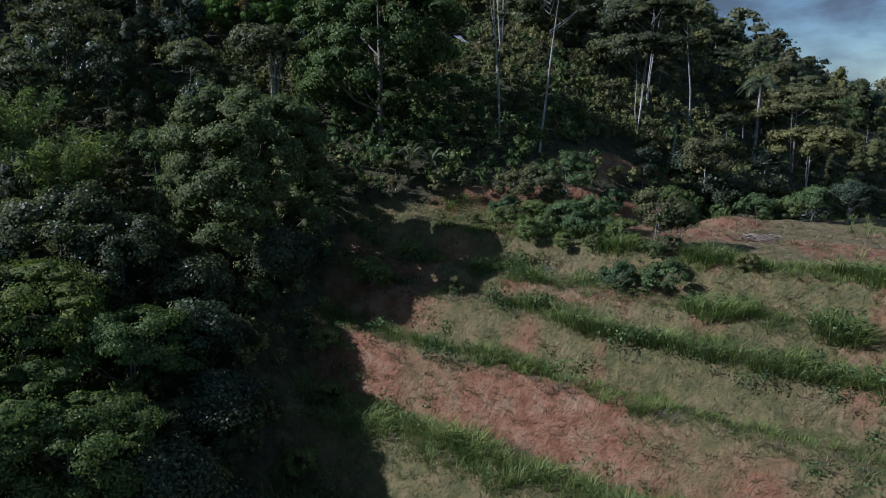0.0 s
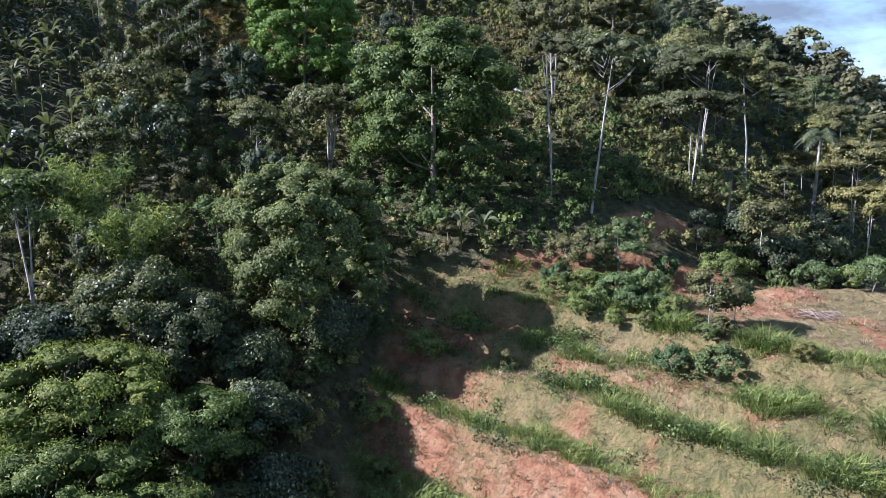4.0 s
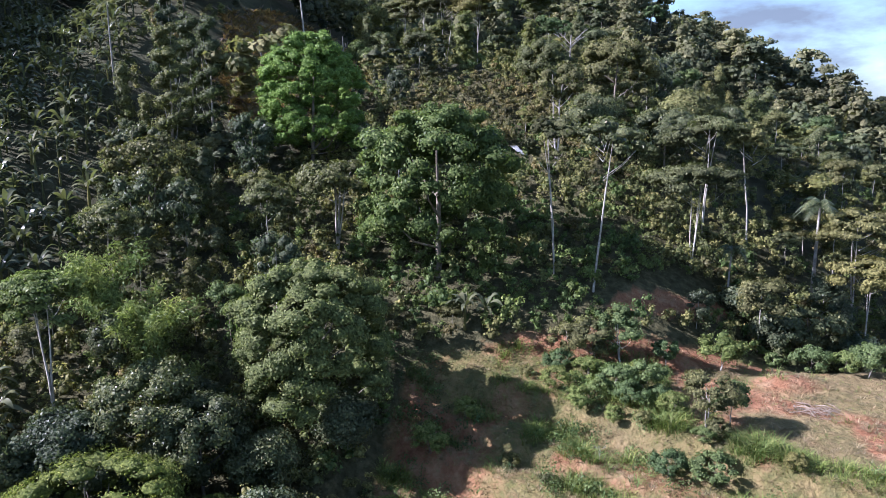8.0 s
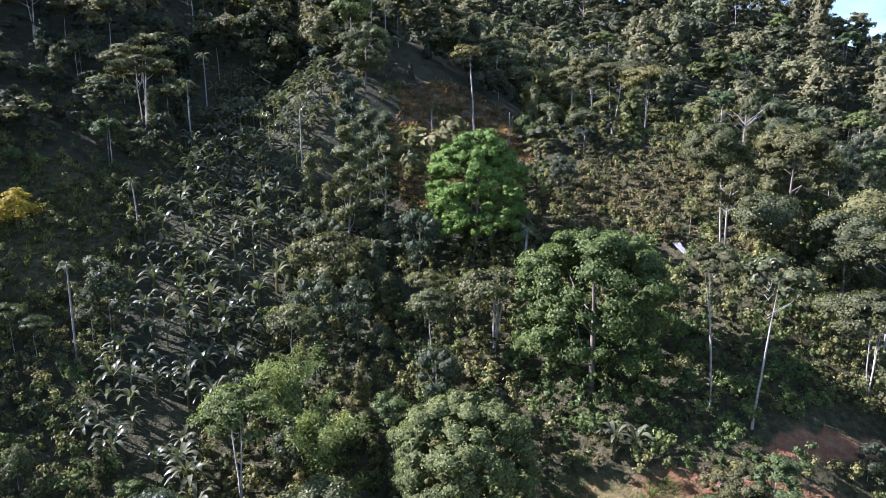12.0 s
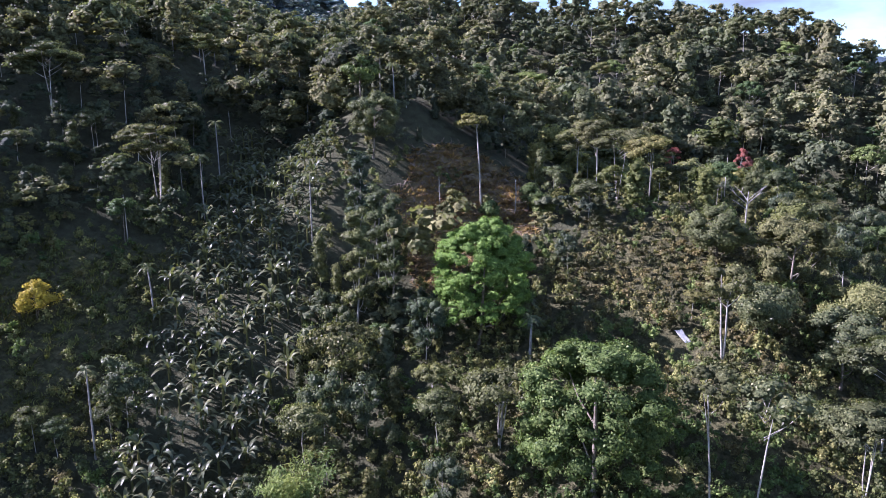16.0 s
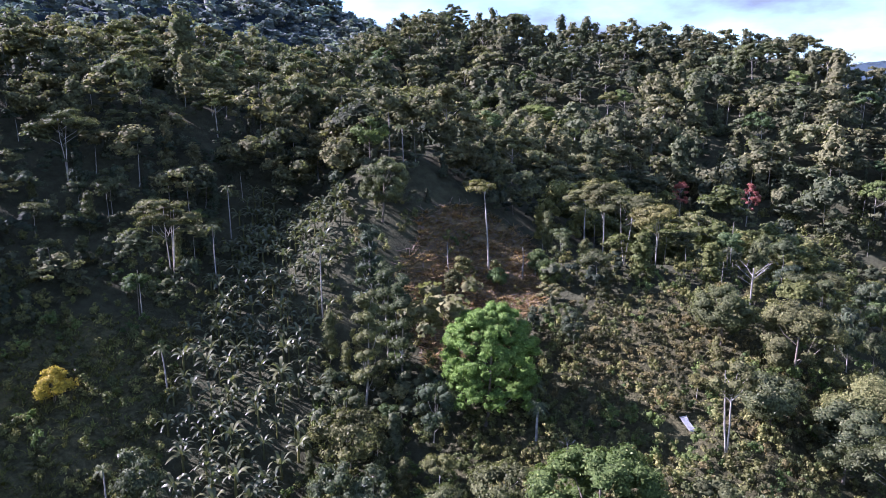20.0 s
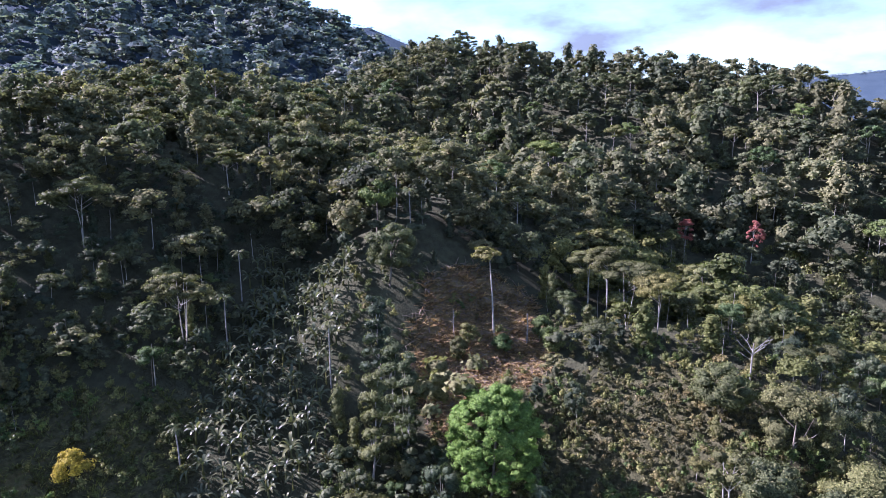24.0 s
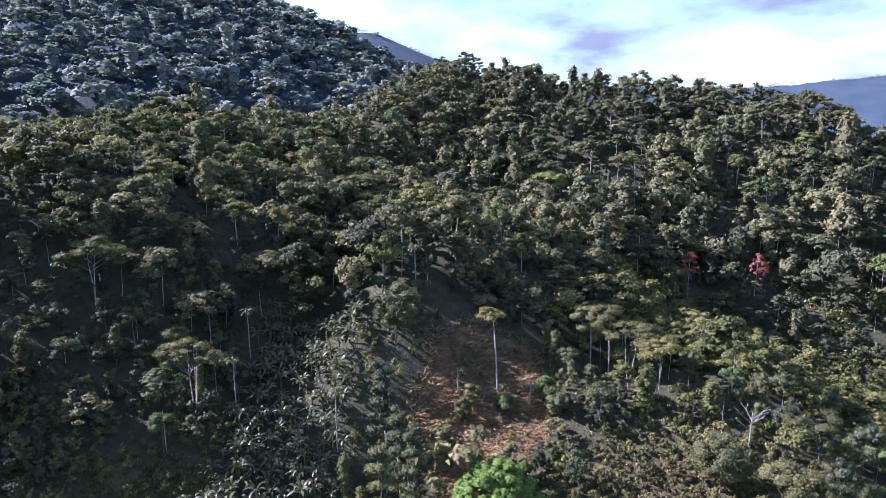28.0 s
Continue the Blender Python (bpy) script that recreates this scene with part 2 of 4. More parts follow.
MEADOW = foliage("meadow_blades", (0.08, 0.092, 0.03), (0.15, 0.162, 0.052), patch=0.2, tips=(0.25, 0.25, 0.09), gloss=0.6, spread=0.4)
STRAW = foliage("dry_straw", (0.15, 0.115, 0.07), (0.28, 0.225, 0.145), patch=0.3, tips=(0.36, 0.3, 0.2), gloss=0.8, spread=0.25)
BAMBOO = foliage("bamboo_leaves", (0.11, 0.15, 0.045), (0.22, 0.28, 0.085), tips=(0.32, 0.37, 0.14), spread=0.15)
ACACIA = foliage("acacia_leaves", (0.072, 0.105, 0.03), (0.15, 0.2, 0.052), tips=(0.25, 0.28, 0.088), spread=0.2)

# ---- the lie of the land ----
def step(a, b, v):
    u = np.clip((v - a) / (b - a), 0, 1)
    return u * u * (3 - 2 * u)


def upper(a, b, k=4.0):
    return np.maximum(a, b) + k * 0.25 * np.maximum(0, 1 - np.abs(a - b) / k) ** 2


def lower(a, b, k=4.0):
    return -upper(-a, -b, k)


def spine(x, y, crest, slope):
    """A ridge: a crest line of (x, y, height) with sides that fall away from it."""
    best = np.full(np.shape(x), -1e9)
    for (ax, ay, ah), (bx, by, bh) in zip(crest, crest[1:]):
        dx, dy = bx - ax, by - ay
        u = np.clip(((x - ax) * dx + (y - ay) * dy) / (dx * dx + dy * dy), 0, 1)
        away = np.hypot(x - ax - u * dx, y - ay - u * dy)
        best = np.maximum(best, ah + u * (bh - ah) - slope * (np.sqrt(away * away + 64) - 8))
    return best


def ripple(x, y, size, seed=0.0):
    """Smooth unevenness about 1 high, of that size across."""
    a, b = x / size * 2.1 + seed, y / size * 2.1 - seed
    return (np.sin(a + 1.3 * np.sin(b * 0.7 + seed)) * np.cos(b * 1.1 + 0.9 * np.sin(a * 0.6)) + 0.5 * np.sin(2.3 * a + 1.7 * b) * np.cos(1.9 * b - a)) * 0.6


def bank(s, foot, top, rise):
    return rise * step(foot, top, s)


def terraces(x, y):
    """The stepped red hillside: level strips with steep banks between, climbing along s."""
    s = 0.6 * x + 0.8 * y + 0.5 * ripple(x, y, 9, 1.0) + 0.12 * ripple(x, y, 2.2, 4.0)
    z = -26.3 + bank(s, 19.5, 21.5, 3.0) + bank(s, 25.5, 28.0, 3.6) + bank(s, 31.1, 33.3, 6.7 - 3.3)
    z = z + bank(s, 35.4, 37.1, 2.2) + bank(s, 39.7, 40.7, 1.1) + bank(s, 43.5, 45.1, 2.1)
    return z + 0.9 * np.exp(-np.hypot((x - 23.5) / 3.0, (y - 56.0) / 1.6) ** 2)


CREST_MAIN = [(-172, 60, 25), (-162, 112, 50), (-163, 150, 60), (-153, 188, 64), (-147, 264, 57), (-126, 376, 88), (-75, 366, 77), (-2, 371, 72), (35, 362, 66), (75, 350, 46), (125, 338, 18), (170, 335, -6), (260, 330, -26)]
CREST_LEFT_FAR = [(-1100, 480, 390), (-560, 590, 245), (-433, 612, 176), (-300, 640, 106), (-190, 700, 40)]
# Hill added out of view on the left, to cast shade over meadow and grove.
CREST_UNSEEN_SHADE = [(-262, -60, 92), (-240, 30, 116), (-242, 92, 118)]
CREST_CONE = [(-900, 1300, 250), (-660, 1353, 235), (-545, 1400, 172), (-400, 1500, 60)]
CREST_RIGHT_FAR = [(-700, 1950, 90), (-290, 1980, 138), (50, 2000, 122), (420, 1955, 146), (600, 1900, 95), (800, 1850, 15), (1200, 1800, -20)]


def height(x, y):
    x, y = np.asarray(x, float), np.asarray(y, float)
    right = np.maximum(0, x - 12)
    face = -5 + 0.43 * (y - 68.5) - 0.4 * np.minimum(right, 60)
    back = 20.5 - 0.25 * (y - 124) - 0.45 * right
    hill = lower(face, back, 6.0)
    on = step(-13.5, -8.5, x - 0.12 * (y - 40)) * (1 - step(55, 63, y - 0.12 * x)) * (1 - step(60, 90, x))
    hill = hill * (1 - on) + terraces(x, y) * on
    left = 7 + (0.35 + 0.23 * step(-75, -58, x)) * (np.minimum(y, 135) - 77) - 0.25 * (x + 67) - 0.42 * np.maximum(0, x + 50) + 0.3 * np.maximum(0, -67 - x)
    left = lower(left, 56 - 0.3 * np.maximum(0, y - 130) - 0.4 * np.maximum(0, -150 - x), 8.0)
    z = upper(hill, left, 6.0)
    z = upper(z, np.full(z.shape, -36.0) + 0.004 * y, 8.0)
    z = upper(z, spine(x, y, CREST_MAIN, 0.5 + 0.13 * step(-40, 20, x)), 12.0)
    # the added, unseen hill that blocks the sun from the left slope
    z = upper(z, spine(x, y, CREST_UNSEEN_SHADE, 0.95), 6.0)
    z = upper(z, spine(x, y, CREST_LEFT_FAR, 0.5), 20.0)
    z = upper(z, spine(x, y, CREST_CONE, 0.45), 20.0)
    z = upper(z, spine(x, y, CREST_RIGHT_FAR, 0.35), 20.0)
    rough = step(60, 400, np.hypot(x, y))
    z = z + ripple(x, y, 14, 2.0) * (0.35 + 1.2 * rough) * (1 - 0.7 * on) + ripple(x, y, 70, 5.0) * 2.0 * rough
    return z + ripple(x, y, 1.7, 3.0) * (0.08 + 0.07 * on)


def up(x, y):
    return float(height(x, y))


def spaced(stops):
    """Coordinates from stop to stop, each stretch with its own spacing."""
    out = []
    for (a, da), (b, _) in zip(stops, stops[1:]):
        out += list(np.linspace(a, b, max(2, round((b - a) / da)), endpoint=False))
    return np.array(out + [stops[-1][0]])

def mesh_of(name, verts, quads, material, smooth=False, attributes=None):
    me = bpy.data.meshes.new(name)
    verts, quads = np.asarray(verts, np.float32), np.asarray(quads, np.int32)
    me.vertices.add(len(verts))
    me.vertices.foreach_set("co", verts.ravel())
    me.loops.add(quads.size)
    me.loops.foreach_set("vertex_index", quads.ravel())
    me.polygons.add(len(quads))
    me.polygons.foreach_set("loop_start", np.arange(len(quads), dtype=np.int32) * quads.shape[1])
    me.polygons.foreach_set("use_smooth", np.full(len(quads), smooth))
    for key, values in (attributes or {}).items():
        me.attributes.new(key, "FLOAT", "POINT").data.foreach_set("value", np.asarray(values, np.float32).ravel())
    me.materials.append(material)
    me.update(calc_edges=True)
    return me


def part(name, me, parent, label=""):
    ob = new(name, me)
    ob.parent = parent
    return tagged(ob, label)


# ---- the ground, one sheet out to the horizon ----
def cleared(x, y):
    """1 on the slashed and burnt patch below the near crest."""
    return step(1.0, 0.6, np.hypot((x + 33.5) / 14.5, (y - 117.5) / 22) + 0.15 * ripple(x, y, 9, 1.0))


def meadow(x, y):
    """1 on the grassy slope beside the banana grove."""
    return step(1.0, 0.7, np.hypot((x + 74) / 14, (y - 68) / 20) + 0.15 * ripple(x, y, 12, 7.0))


def grove(x, y):
    """1 in the strip of banana plants that climbs the slope."""
    return step(1.15, 0.9, np.abs(x + 48 + 0.35 * (y - 55)) / (6 + 4.5 * step(55, 80, y))) * step(46, 50, y) * (1 - step(119, 123, y))


def terrace_zone(x, y):
    return step(-11.5, -8.5, x - 0.12 * (y - 40)) * (1 - step(58, 62, y - 0.12 * x)) * step(0, 8, y)


def build_ground():
    xs = spaced([(-4000, 250), (-1200, 60), (-400, 12), (-120, 3), (-45, 1.5), (-14, 0.42), (36, 0.8), (60, 3), (150, 12), (500, 60), (1200, 250), (4000, 250)])
    ys = spaced([(-1500, 150), (-200, 20), (0, 4), (20, 0.5), (64, 1.4), (135, 3.5), (420, 12), (800, 40), (2200, 250), (4600, 250)])
    gx, gy = np.meshgrid(xs, ys)
    gz = height(gx, gy)
    n, m = len(ys), len(xs)
    i = np.arange(n * m).reshape(n, m)
    quads = np.stack([i[:-1, :-1], i[:-1, 1:], i[1:, 1:], i[1:, :-1]], -1).reshape(-1, 4)
    e = 0.35
    steep = np.hypot(height(gx + e, gy) - height(gx - e, gy), height(gx, gy + e) - height(gx, gy - e)) / (2 * e)
    tz = terrace_zone(gx, gy)
    field = tz * step(46, 48, 0.6 * gx + 0.8 * gy) * step(9, 13, gx)
    blot = ripple(gx, gy, 4.0, 2.0) * 0.3 + ripple(gx, gy, 11.0, 9.0) * 0.35
    cut = step(0.55, 0.95, steep + blot * 0.7)
    road = step(1.0, 0.75, np.hypot((gx - 16.5) / 7.5, (gy - 67.0 - 0.45 * (gx - 16.5)) / 1.9) + 0.7 * blot) + 0.9 * np.exp(-((gy - 60.2 - 0.05 * gx) / 1.3) ** 2) * step(-3, 3, gx) * (1 - step(24, 30, gx))
    track = np.exp(-((0.6 * gx + 0.8 * gy - 55 - 0.5 * ripple(gx, gy, 8, 1.0)) / 1.6) ** 2) * step(6, 10, gx) * tz
    along = 0.6 * gx + 0.8 * gy
    low_bank = step(29.6, 30.6, along) * (1 - step(33.0, 33.8, along)) * (1 - 0.5 * step(9, 14, gx))
    left_bank = (0.25 + 0.75 * step(2, -4, gx)) * step(8, 3, gx) * step(33.5, 35, along) * (1 - step(40, 43, along))
    clay = tz * (low_bank * (0.62 + 0.9 * blot) + 0.8 * left_bank + 0.5 * cut * step(0.15, 0.5, blot) + 0.55 * step(0.05, 0.5, ripple(gx, gy, 6.0, 7.0) + 0.3 * ripple(gx, gy, 2.1, 5.0))) + road + 0.8 * track + field * step(0.15, 0.5, blot) * 0.7
    clay = np.clip(clay + 0.6 * cleared(gx, gy) * step(-0.1, 0.35, blot), 0, 1)
    clay = np.maximum(clay, 0.95 * np.exp(-np.hypot((gx - 23) / 3.2, (gy - 55.5) / 1.6) ** 2))
    clay = np.maximum(clay, 0.9 * np.exp(-np.hypot((gx - 17.2) / 0.9, (gy - 44.2) / 1.4) ** 2))
    straw = np.clip(tz * step(0.3, 0.55, steep) * 0.35 + tz * step(-0.05, 0.4, -blot) * 0.4 + field * 0.55 + 0.95 * cleared(gx, gy), 0, 1)
    turf = np.clip(tz + meadow(gx, gy) * (0.12 + 0.4 * ripple(gx, gy, 9.0, 3.0)), 0, 1)
    far_pasture = np.exp(-np.hypot((gx + 300) / 60, (gy - 600) / 45) ** 2)
    turf = np.clip(turf + far_pasture * 1.2, 0, 1)
    bare = np.maximum.reduce([tz, cleared(gx, gy), meadow(gx, gy), step(1.1, 0.85, np.hypot((gx - 2) / 30, (gy - 88) / 31)), road])
    forest_floor = step(60, 85, np.hypot(gx, gy)) * (1 - np.clip(bare, 0, 1)) * (1 - far_pasture)
    me = mesh_of("ground", np.stack([gx, gy, gz], -1).reshape(-1, 3), quads, GROUND, True, {"clay": clay, "straw": straw, "turf": turf, "wooded": forest_floor, "far_haze": step(420, 520, np.hypot(gx, gy)) * (1 - far_pasture)})
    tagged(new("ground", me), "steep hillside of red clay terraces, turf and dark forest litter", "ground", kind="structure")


build_ground()

# ---- plants ----
def unit(v):
    return v / np.maximum(1e-9, np.linalg.norm(v, axis=-1, keepdims=True))


def tube(points, radii, sides=6):
    """A bent, tapered stem through the points."""
    points = np.asarray(points, float)
    ring = np.linspace(0, 2 * np.pi, sides, endpoint=False)
    along = unit(np.gradient(points, axis=0))
    side = unit(np.cross(along, (0.31, 0.95, 0.05)))
    other = np.cross(along, side)
    v = points[:, None] + np.asarray(radii)[:, None, None] * (np.cos(ring)[None, :, None] * side[:, None] + np.sin(ring)[None, :, None] * other[:, None])
    i = np.arange(len(points) * sides).reshape(len(points), sides)
    j = np.roll(i, -1, axis=1)
    return v.reshape(-1, 3), np.stack([i[:-1], j[:-1], j[1:], i[1:]], -1).reshape(-1, 4)


def joined(pieces):
    vs, fs, n = [], [], 0
    for v, f, *_ in pieces:
        vs.append(v)
        fs.append(f + n)
        n += len(v)
    return np.concatenate(vs), np.concatenate(fs)


def halved(quads):
    """Each four-sided face as two three-sided ones."""
    return np.concatenate([quads[:, :3], quads[:, [0, 2, 3]]])


def leaves(rng, at, facing, size, slim=0.55, droop=0.25, sprig=False):
    """One pointed blade at each place, square to its facing; a sprig is a plain three-cornered one."""
    n = len(at)
    facing = unit(facing)
    along = unit(np.cross(facing, rng.normal(size=(n, 3))) + np.array((0, 0, -droop)))
    across = unit(np.cross(along, facing))
    length = (size * rng.uniform(0.65, 1.35, n))[:, None]
    wide = length * slim * 0.5
    bow = facing * length * 0.12
    if sprig:
        v = np.stack([at - along * length * 0.45 + across * wide, at + along * length * 0.55 - bow, at - along * length * 0.45 - across * wide], 1)
        return v.reshape(-1, 3), np.arange(3 * n).reshape(n, 3)
    v = np.stack([at - along * length * 0.5 - bow, at + across * wide, at + along * length * 0.5 - bow, at - across * wide], 1)
    return v.reshape(-1, 3), np.arange(4 * n).reshape(n, 4)


FINE = ((0.5, -0.8), (0.92, -0.4), (1.0, 0.1), (0.84, 0.52), (0.5, 0.85), (0.05, 1.0))
PLAIN = ((0.62, -0.62), (1.0, -0.1), (0.78, 0.55), (0.06, 1.0))
ROUGH = ((0.85, -0.5), (0.92, 0.35), (0.08, 1.0))


def cores(rng, centres, radii, flat, levels=PLAIN, sides=7):
    """The leafy inner mass of each clump, lumpy all over and open below."""
    n, k = len(centres), len(levels)
    ring = np.linspace(0, 2 * np.pi, sides, endpoint=False)
    shape = np.array([[(r * math.cos(a + 0.5 * j), r * math.sin(a + 0.5 * j), h) for a in ring] for j, (r, h) in enumerate(levels)]).reshape(-1, 3)
    v = shape[None] * rng.uniform(0.7, 1.3, (n, k * sides, 1)) * radii[:, None, None] * np.array((1, 1, flat)) + centres[:, None]
    i = np.arange(k * sides).reshape(k, sides)
    f = np.stack([i[:-1], np.roll(i, -1, 1)[:-1], np.roll(i, -1, 1)[1:], i[1:]], -1).reshape(-1, 4)
    return v.reshape(-1, 3), (f[None] + (np.arange(n) * k * sides)[:, None, None]).reshape(-1, 4)


def clumps(rng, centres, radii, count, size, flat=0.7, middle=None, slim=0.6, droop=0.25, shell=0.7, core=0.66, rough=False, stray=0.32):
    """Leaves over the tops and outsides of many small clumps."""
    n = len(centres)
    which = rng.choice(n, count, p=radii ** 2 / np.sum(radii ** 2))
    away = np.zeros((n, 3)) if middle is None else unit(centres - middle)
    d = unit(rng.normal(size=(count, 3)) + 0.95 * away[which] + np.array((0, 0, 0.4)))
    r = radii[which][:, None] * rng.uniform(shell ** 2, 1.3, (count, 1)) ** 0.5
    at = centres[which] + d * r * np.array((1, 1, flat))
    out = d + rng.normal(size=(count, 3)) * stray + np.array((0, 0, 0.15))
    if middle is not None:
        out = out + 0.5 * unit(at - middle)
    made = leaves(rng, at, out, size, slim * (1.4 if rough else 1), droop, rough)
    if not core:
        return (*made, np.zeros(len(made[0])))
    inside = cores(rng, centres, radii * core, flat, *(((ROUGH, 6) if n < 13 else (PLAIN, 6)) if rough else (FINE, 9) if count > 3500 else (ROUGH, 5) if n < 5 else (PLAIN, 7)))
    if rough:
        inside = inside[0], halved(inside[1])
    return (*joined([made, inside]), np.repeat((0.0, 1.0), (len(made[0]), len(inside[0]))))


def tree_shape(seed, high, wide, deep, n_clumps, clump, count, size, lean=0.04, shape="round", thick=0.022, limbs=5, flat=0.7, forks=1, rough=False, core=0.66, slim=0.6, stray=0.5):
    """high: full height; wide: crown radius; deep: crown height. Returns trunk, limbs and crown as plain shapes."""
    rng = np.random.default_rng(seed)
    bare = high - deep
    middle = np.array((high * lean, high * lean * 0.4, bare + deep * 0.5))
    if shape == "flat":
        a, r = rng.uniform(0, 2 * np.pi, n_clumps), np.sqrt(rng.uniform(0.02, 1, n_clumps))
        layer = rng.choice([0.25, 0.6, 1.0], n_clumps, p=[0.2, 0.3, 0.5])
        centres = np.stack([r * np.cos(a) * (wide - clump), r * np.sin(a) * (wide - clump), deep * (layer * 0.5 - 0.22 * r ** 2)], -1)
    elif shape == "column":
        k = np.linspace(0, 1, n_clumps)
        a = k * 31 + rng.uniform(0, 1, n_clumps)
        reach = (wide - clump) * (1 - 0.55 * k) * rng.uniform(0.4, 1, n_clumps)
        centres = np.stack([reach * np.cos(a), reach * np.sin(a), deep * (k - 0.5) * 0.92], -1)
    elif shape == "umbrella":
        d = unit(rng.normal(size=(n_clumps, 3)))
        d[:, 2] = np.abs(d[:, 2]) * 1.25 - 0.45
        centres = d * rng.uniform(0.4, 1.02, (n_clumps, 1)) * np.array((wide - clump * 0.5, wide - clump * 0.5, deep * 0.62))
    elif shape == "dome":
        d = unit(rng.normal(size=(n_clumps, 3)))
        d[:, :2] *= np.where(d[:, 2] < 0, 0.95 / np.maximum(0.4, np.sqrt(1 - d[:, 2] ** 2)), 1.0)[:, None]
        centres = d * rng.uniform(0.75, 1.02, (n_clumps, 1)) * np.array((wide - clump * 0.55, wide - clump * 0.55, deep * 0.5 - clump * 0.5))
    else:
        d = unit(rng.normal(size=(n_clumps, 3)) + np.array((0, 0, 0.35)))
        r = rng.uniform(0.62, 1.0, (n_clumps, 1)) ** 0.6 * rng.uniform(0.9, 1.1, (n_clumps, 1))
        centres = d * r * np.array((wide - clump * 0.55, wide - clump * 0.55, deep * 0.5 - clump * 0.5))
    centres = centres + middle
    radii = clump * rng.uniform(0.65, 1.3, n_clumps)
    crown = clumps(rng, centres, radii, count, size, flat, middle, slim=slim, core=core, rough=rough, stray=stray)
    stems, boughs = [], []
    for k in range(forks):
        swing = rng.uniform(-1, 1, 2) * high * (0.02 if forks == 1 else 0.06)
        top = middle + np.array((swing[0] * 1.4, swing[1] * 1.4, deep * 0.2))
        knee = np.array((top[0] * 0.35 + swing[0] * 0.3, top[1] * 0.35 - swing[1] * 0.2, bare * 0.55))
        r0 = high * thick * (1 if forks == 1 else 0.75)
        stems.append(tube([(0, 0, -0.6), knee * 0.3, knee, (knee + top) * 0.5 + rng.normal(size=3) * 0.1, top], [r0 * 1.25, r0, r0 * 0.8, r0 * 0.6, r0 * 0.2]))
    order = rng.permutation(n_clumps)[:limbs]
    for c in centres[order]:
        root = np.array((middle[0] * 0.6, middle[1] * 0.6, np.clip(c[2] - deep * 0.2 - 0.5 * np.hypot(c[0], c[1]), bare * 0.85, c[2])))
        bend = root * 0.45 + c * 0.55 + np.array((0, 0, -0.06 * deep))
        boughs.append(tube([root, bend, c], [high * thick * 0.32, high * thick * 0.22, high * thick * 0.07], 5))
    return stems, boughs, crown


def make_tree(name, shape, bark, green, label, category="tree", group=""):
    stems, boughs, crown = shape
    thing = tagged(new(name), label, category, group)
    for s in stems:
        part("trunk", mesh_of("trunk", *s, bark, True), thing)
    for b in boughs:
        part("limb", mesh_of("limb", *b, bark, True), thing)
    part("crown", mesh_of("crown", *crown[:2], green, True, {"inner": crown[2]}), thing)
    return thing


def stand(x, y, turn=0.0, size=1.0, sink=0.0, tall=1.0):
    return Matrix.Translation((x, y, up(x, y) - sink)) @ Matrix.Rotation(turn, 4, "Z") @ Matrix.Diagonal((size, size, size * tall, 1))


def sown(rng, x0, x1, y0, y1, gap):
    """Places strewn at random, about one to a square of that gap."""
    n = int((x1 - x0) * (y1 - y0) / gap ** 2)
    return rng.uniform(x0, x1, n), rng.uniform(y0, y1, n)


def scatter(rng, x0, x1, y0, y1, gap):
    """Places on a shaken grid."""
    gx, gy = np.meshgrid(np.arange(x0, x1, gap), np.arange(y0, y1, gap))
    gx = gx + rng.uniform(-0.45, 0.45, gx.shape) * gap
    gy = gy + rng.uniform(-0.45, 0.45, gy.shape) * gap
    return gx.ravel(), gy.ravel()


def spread(shapes, xs, ys, sizes, rng, tall=(0.85, 1.2)):
    """Many plants as one mesh: a turned, scaled copy of one of the shapes at each place."""
    zs = height(xs, ys)
    pick = rng.integers(0, len(shapes), len(xs))
    n, vs, fs, tones, inner = 0, [], [], [], []
    for x, y, z, k, s in zip(xs, ys, zs, pick, sizes):
        v, f, *deep = shapes[k]
        inner.append(deep[0] if deep else np.zeros(len(v)))
        a = rng.uniform(0, 6.28)
        ca, sa = math.cos(a) * s, math.sin(a) * s
        q = np.empty_like(v)
        q[:, 0] = v[:, 0] * ca - v[:, 1] * sa + x
        q[:, 1] = v[:, 0] * sa + v[:, 1] * ca + y
        q[:, 2] = v[:, 2] * s * rng.uniform(*tall) + z
        vs.append(q)
        fs.append(f + n)
        tones.append(np.full(len(v), rng.uniform(0.05, 1.0)))
        n += len(v)
    return np.concatenate(vs), np.concatenate(fs), np.concatenate(tones), np.concatenate(inner)


def stuff(name, made, material, label, category, smooth=True):
    """One mesh of many small plants, each with its own tone."""
    v, f, tone, inner = made
    return tagged(new(name, mesh_of(name, v, f, material, smooth, {"tone": tone, "inner": inner})), label, category, kind="stuff")

# ---- single trees that stand out ----
TAKEN = []          # (x, y, radius) of ground that is already planted


def claim(x, y, r):
    TAKEN.append((x, y, r))


def is_free(x, y, gap=0.75):
    return all((x - a) ** 2 + (y - b) ** 2 > (gap * r) ** 2 for a, b, r in TAKEN)


def place(name, shape, bark, green, label, x, y, turn=0.0, category="tree", group="", room=0.0):
    thing = make_tree(name, shape, bark, green, label, category, group)
    thing.matrix_basis = stand(x, y, turn)
    claim(x, y, room)
    return thing


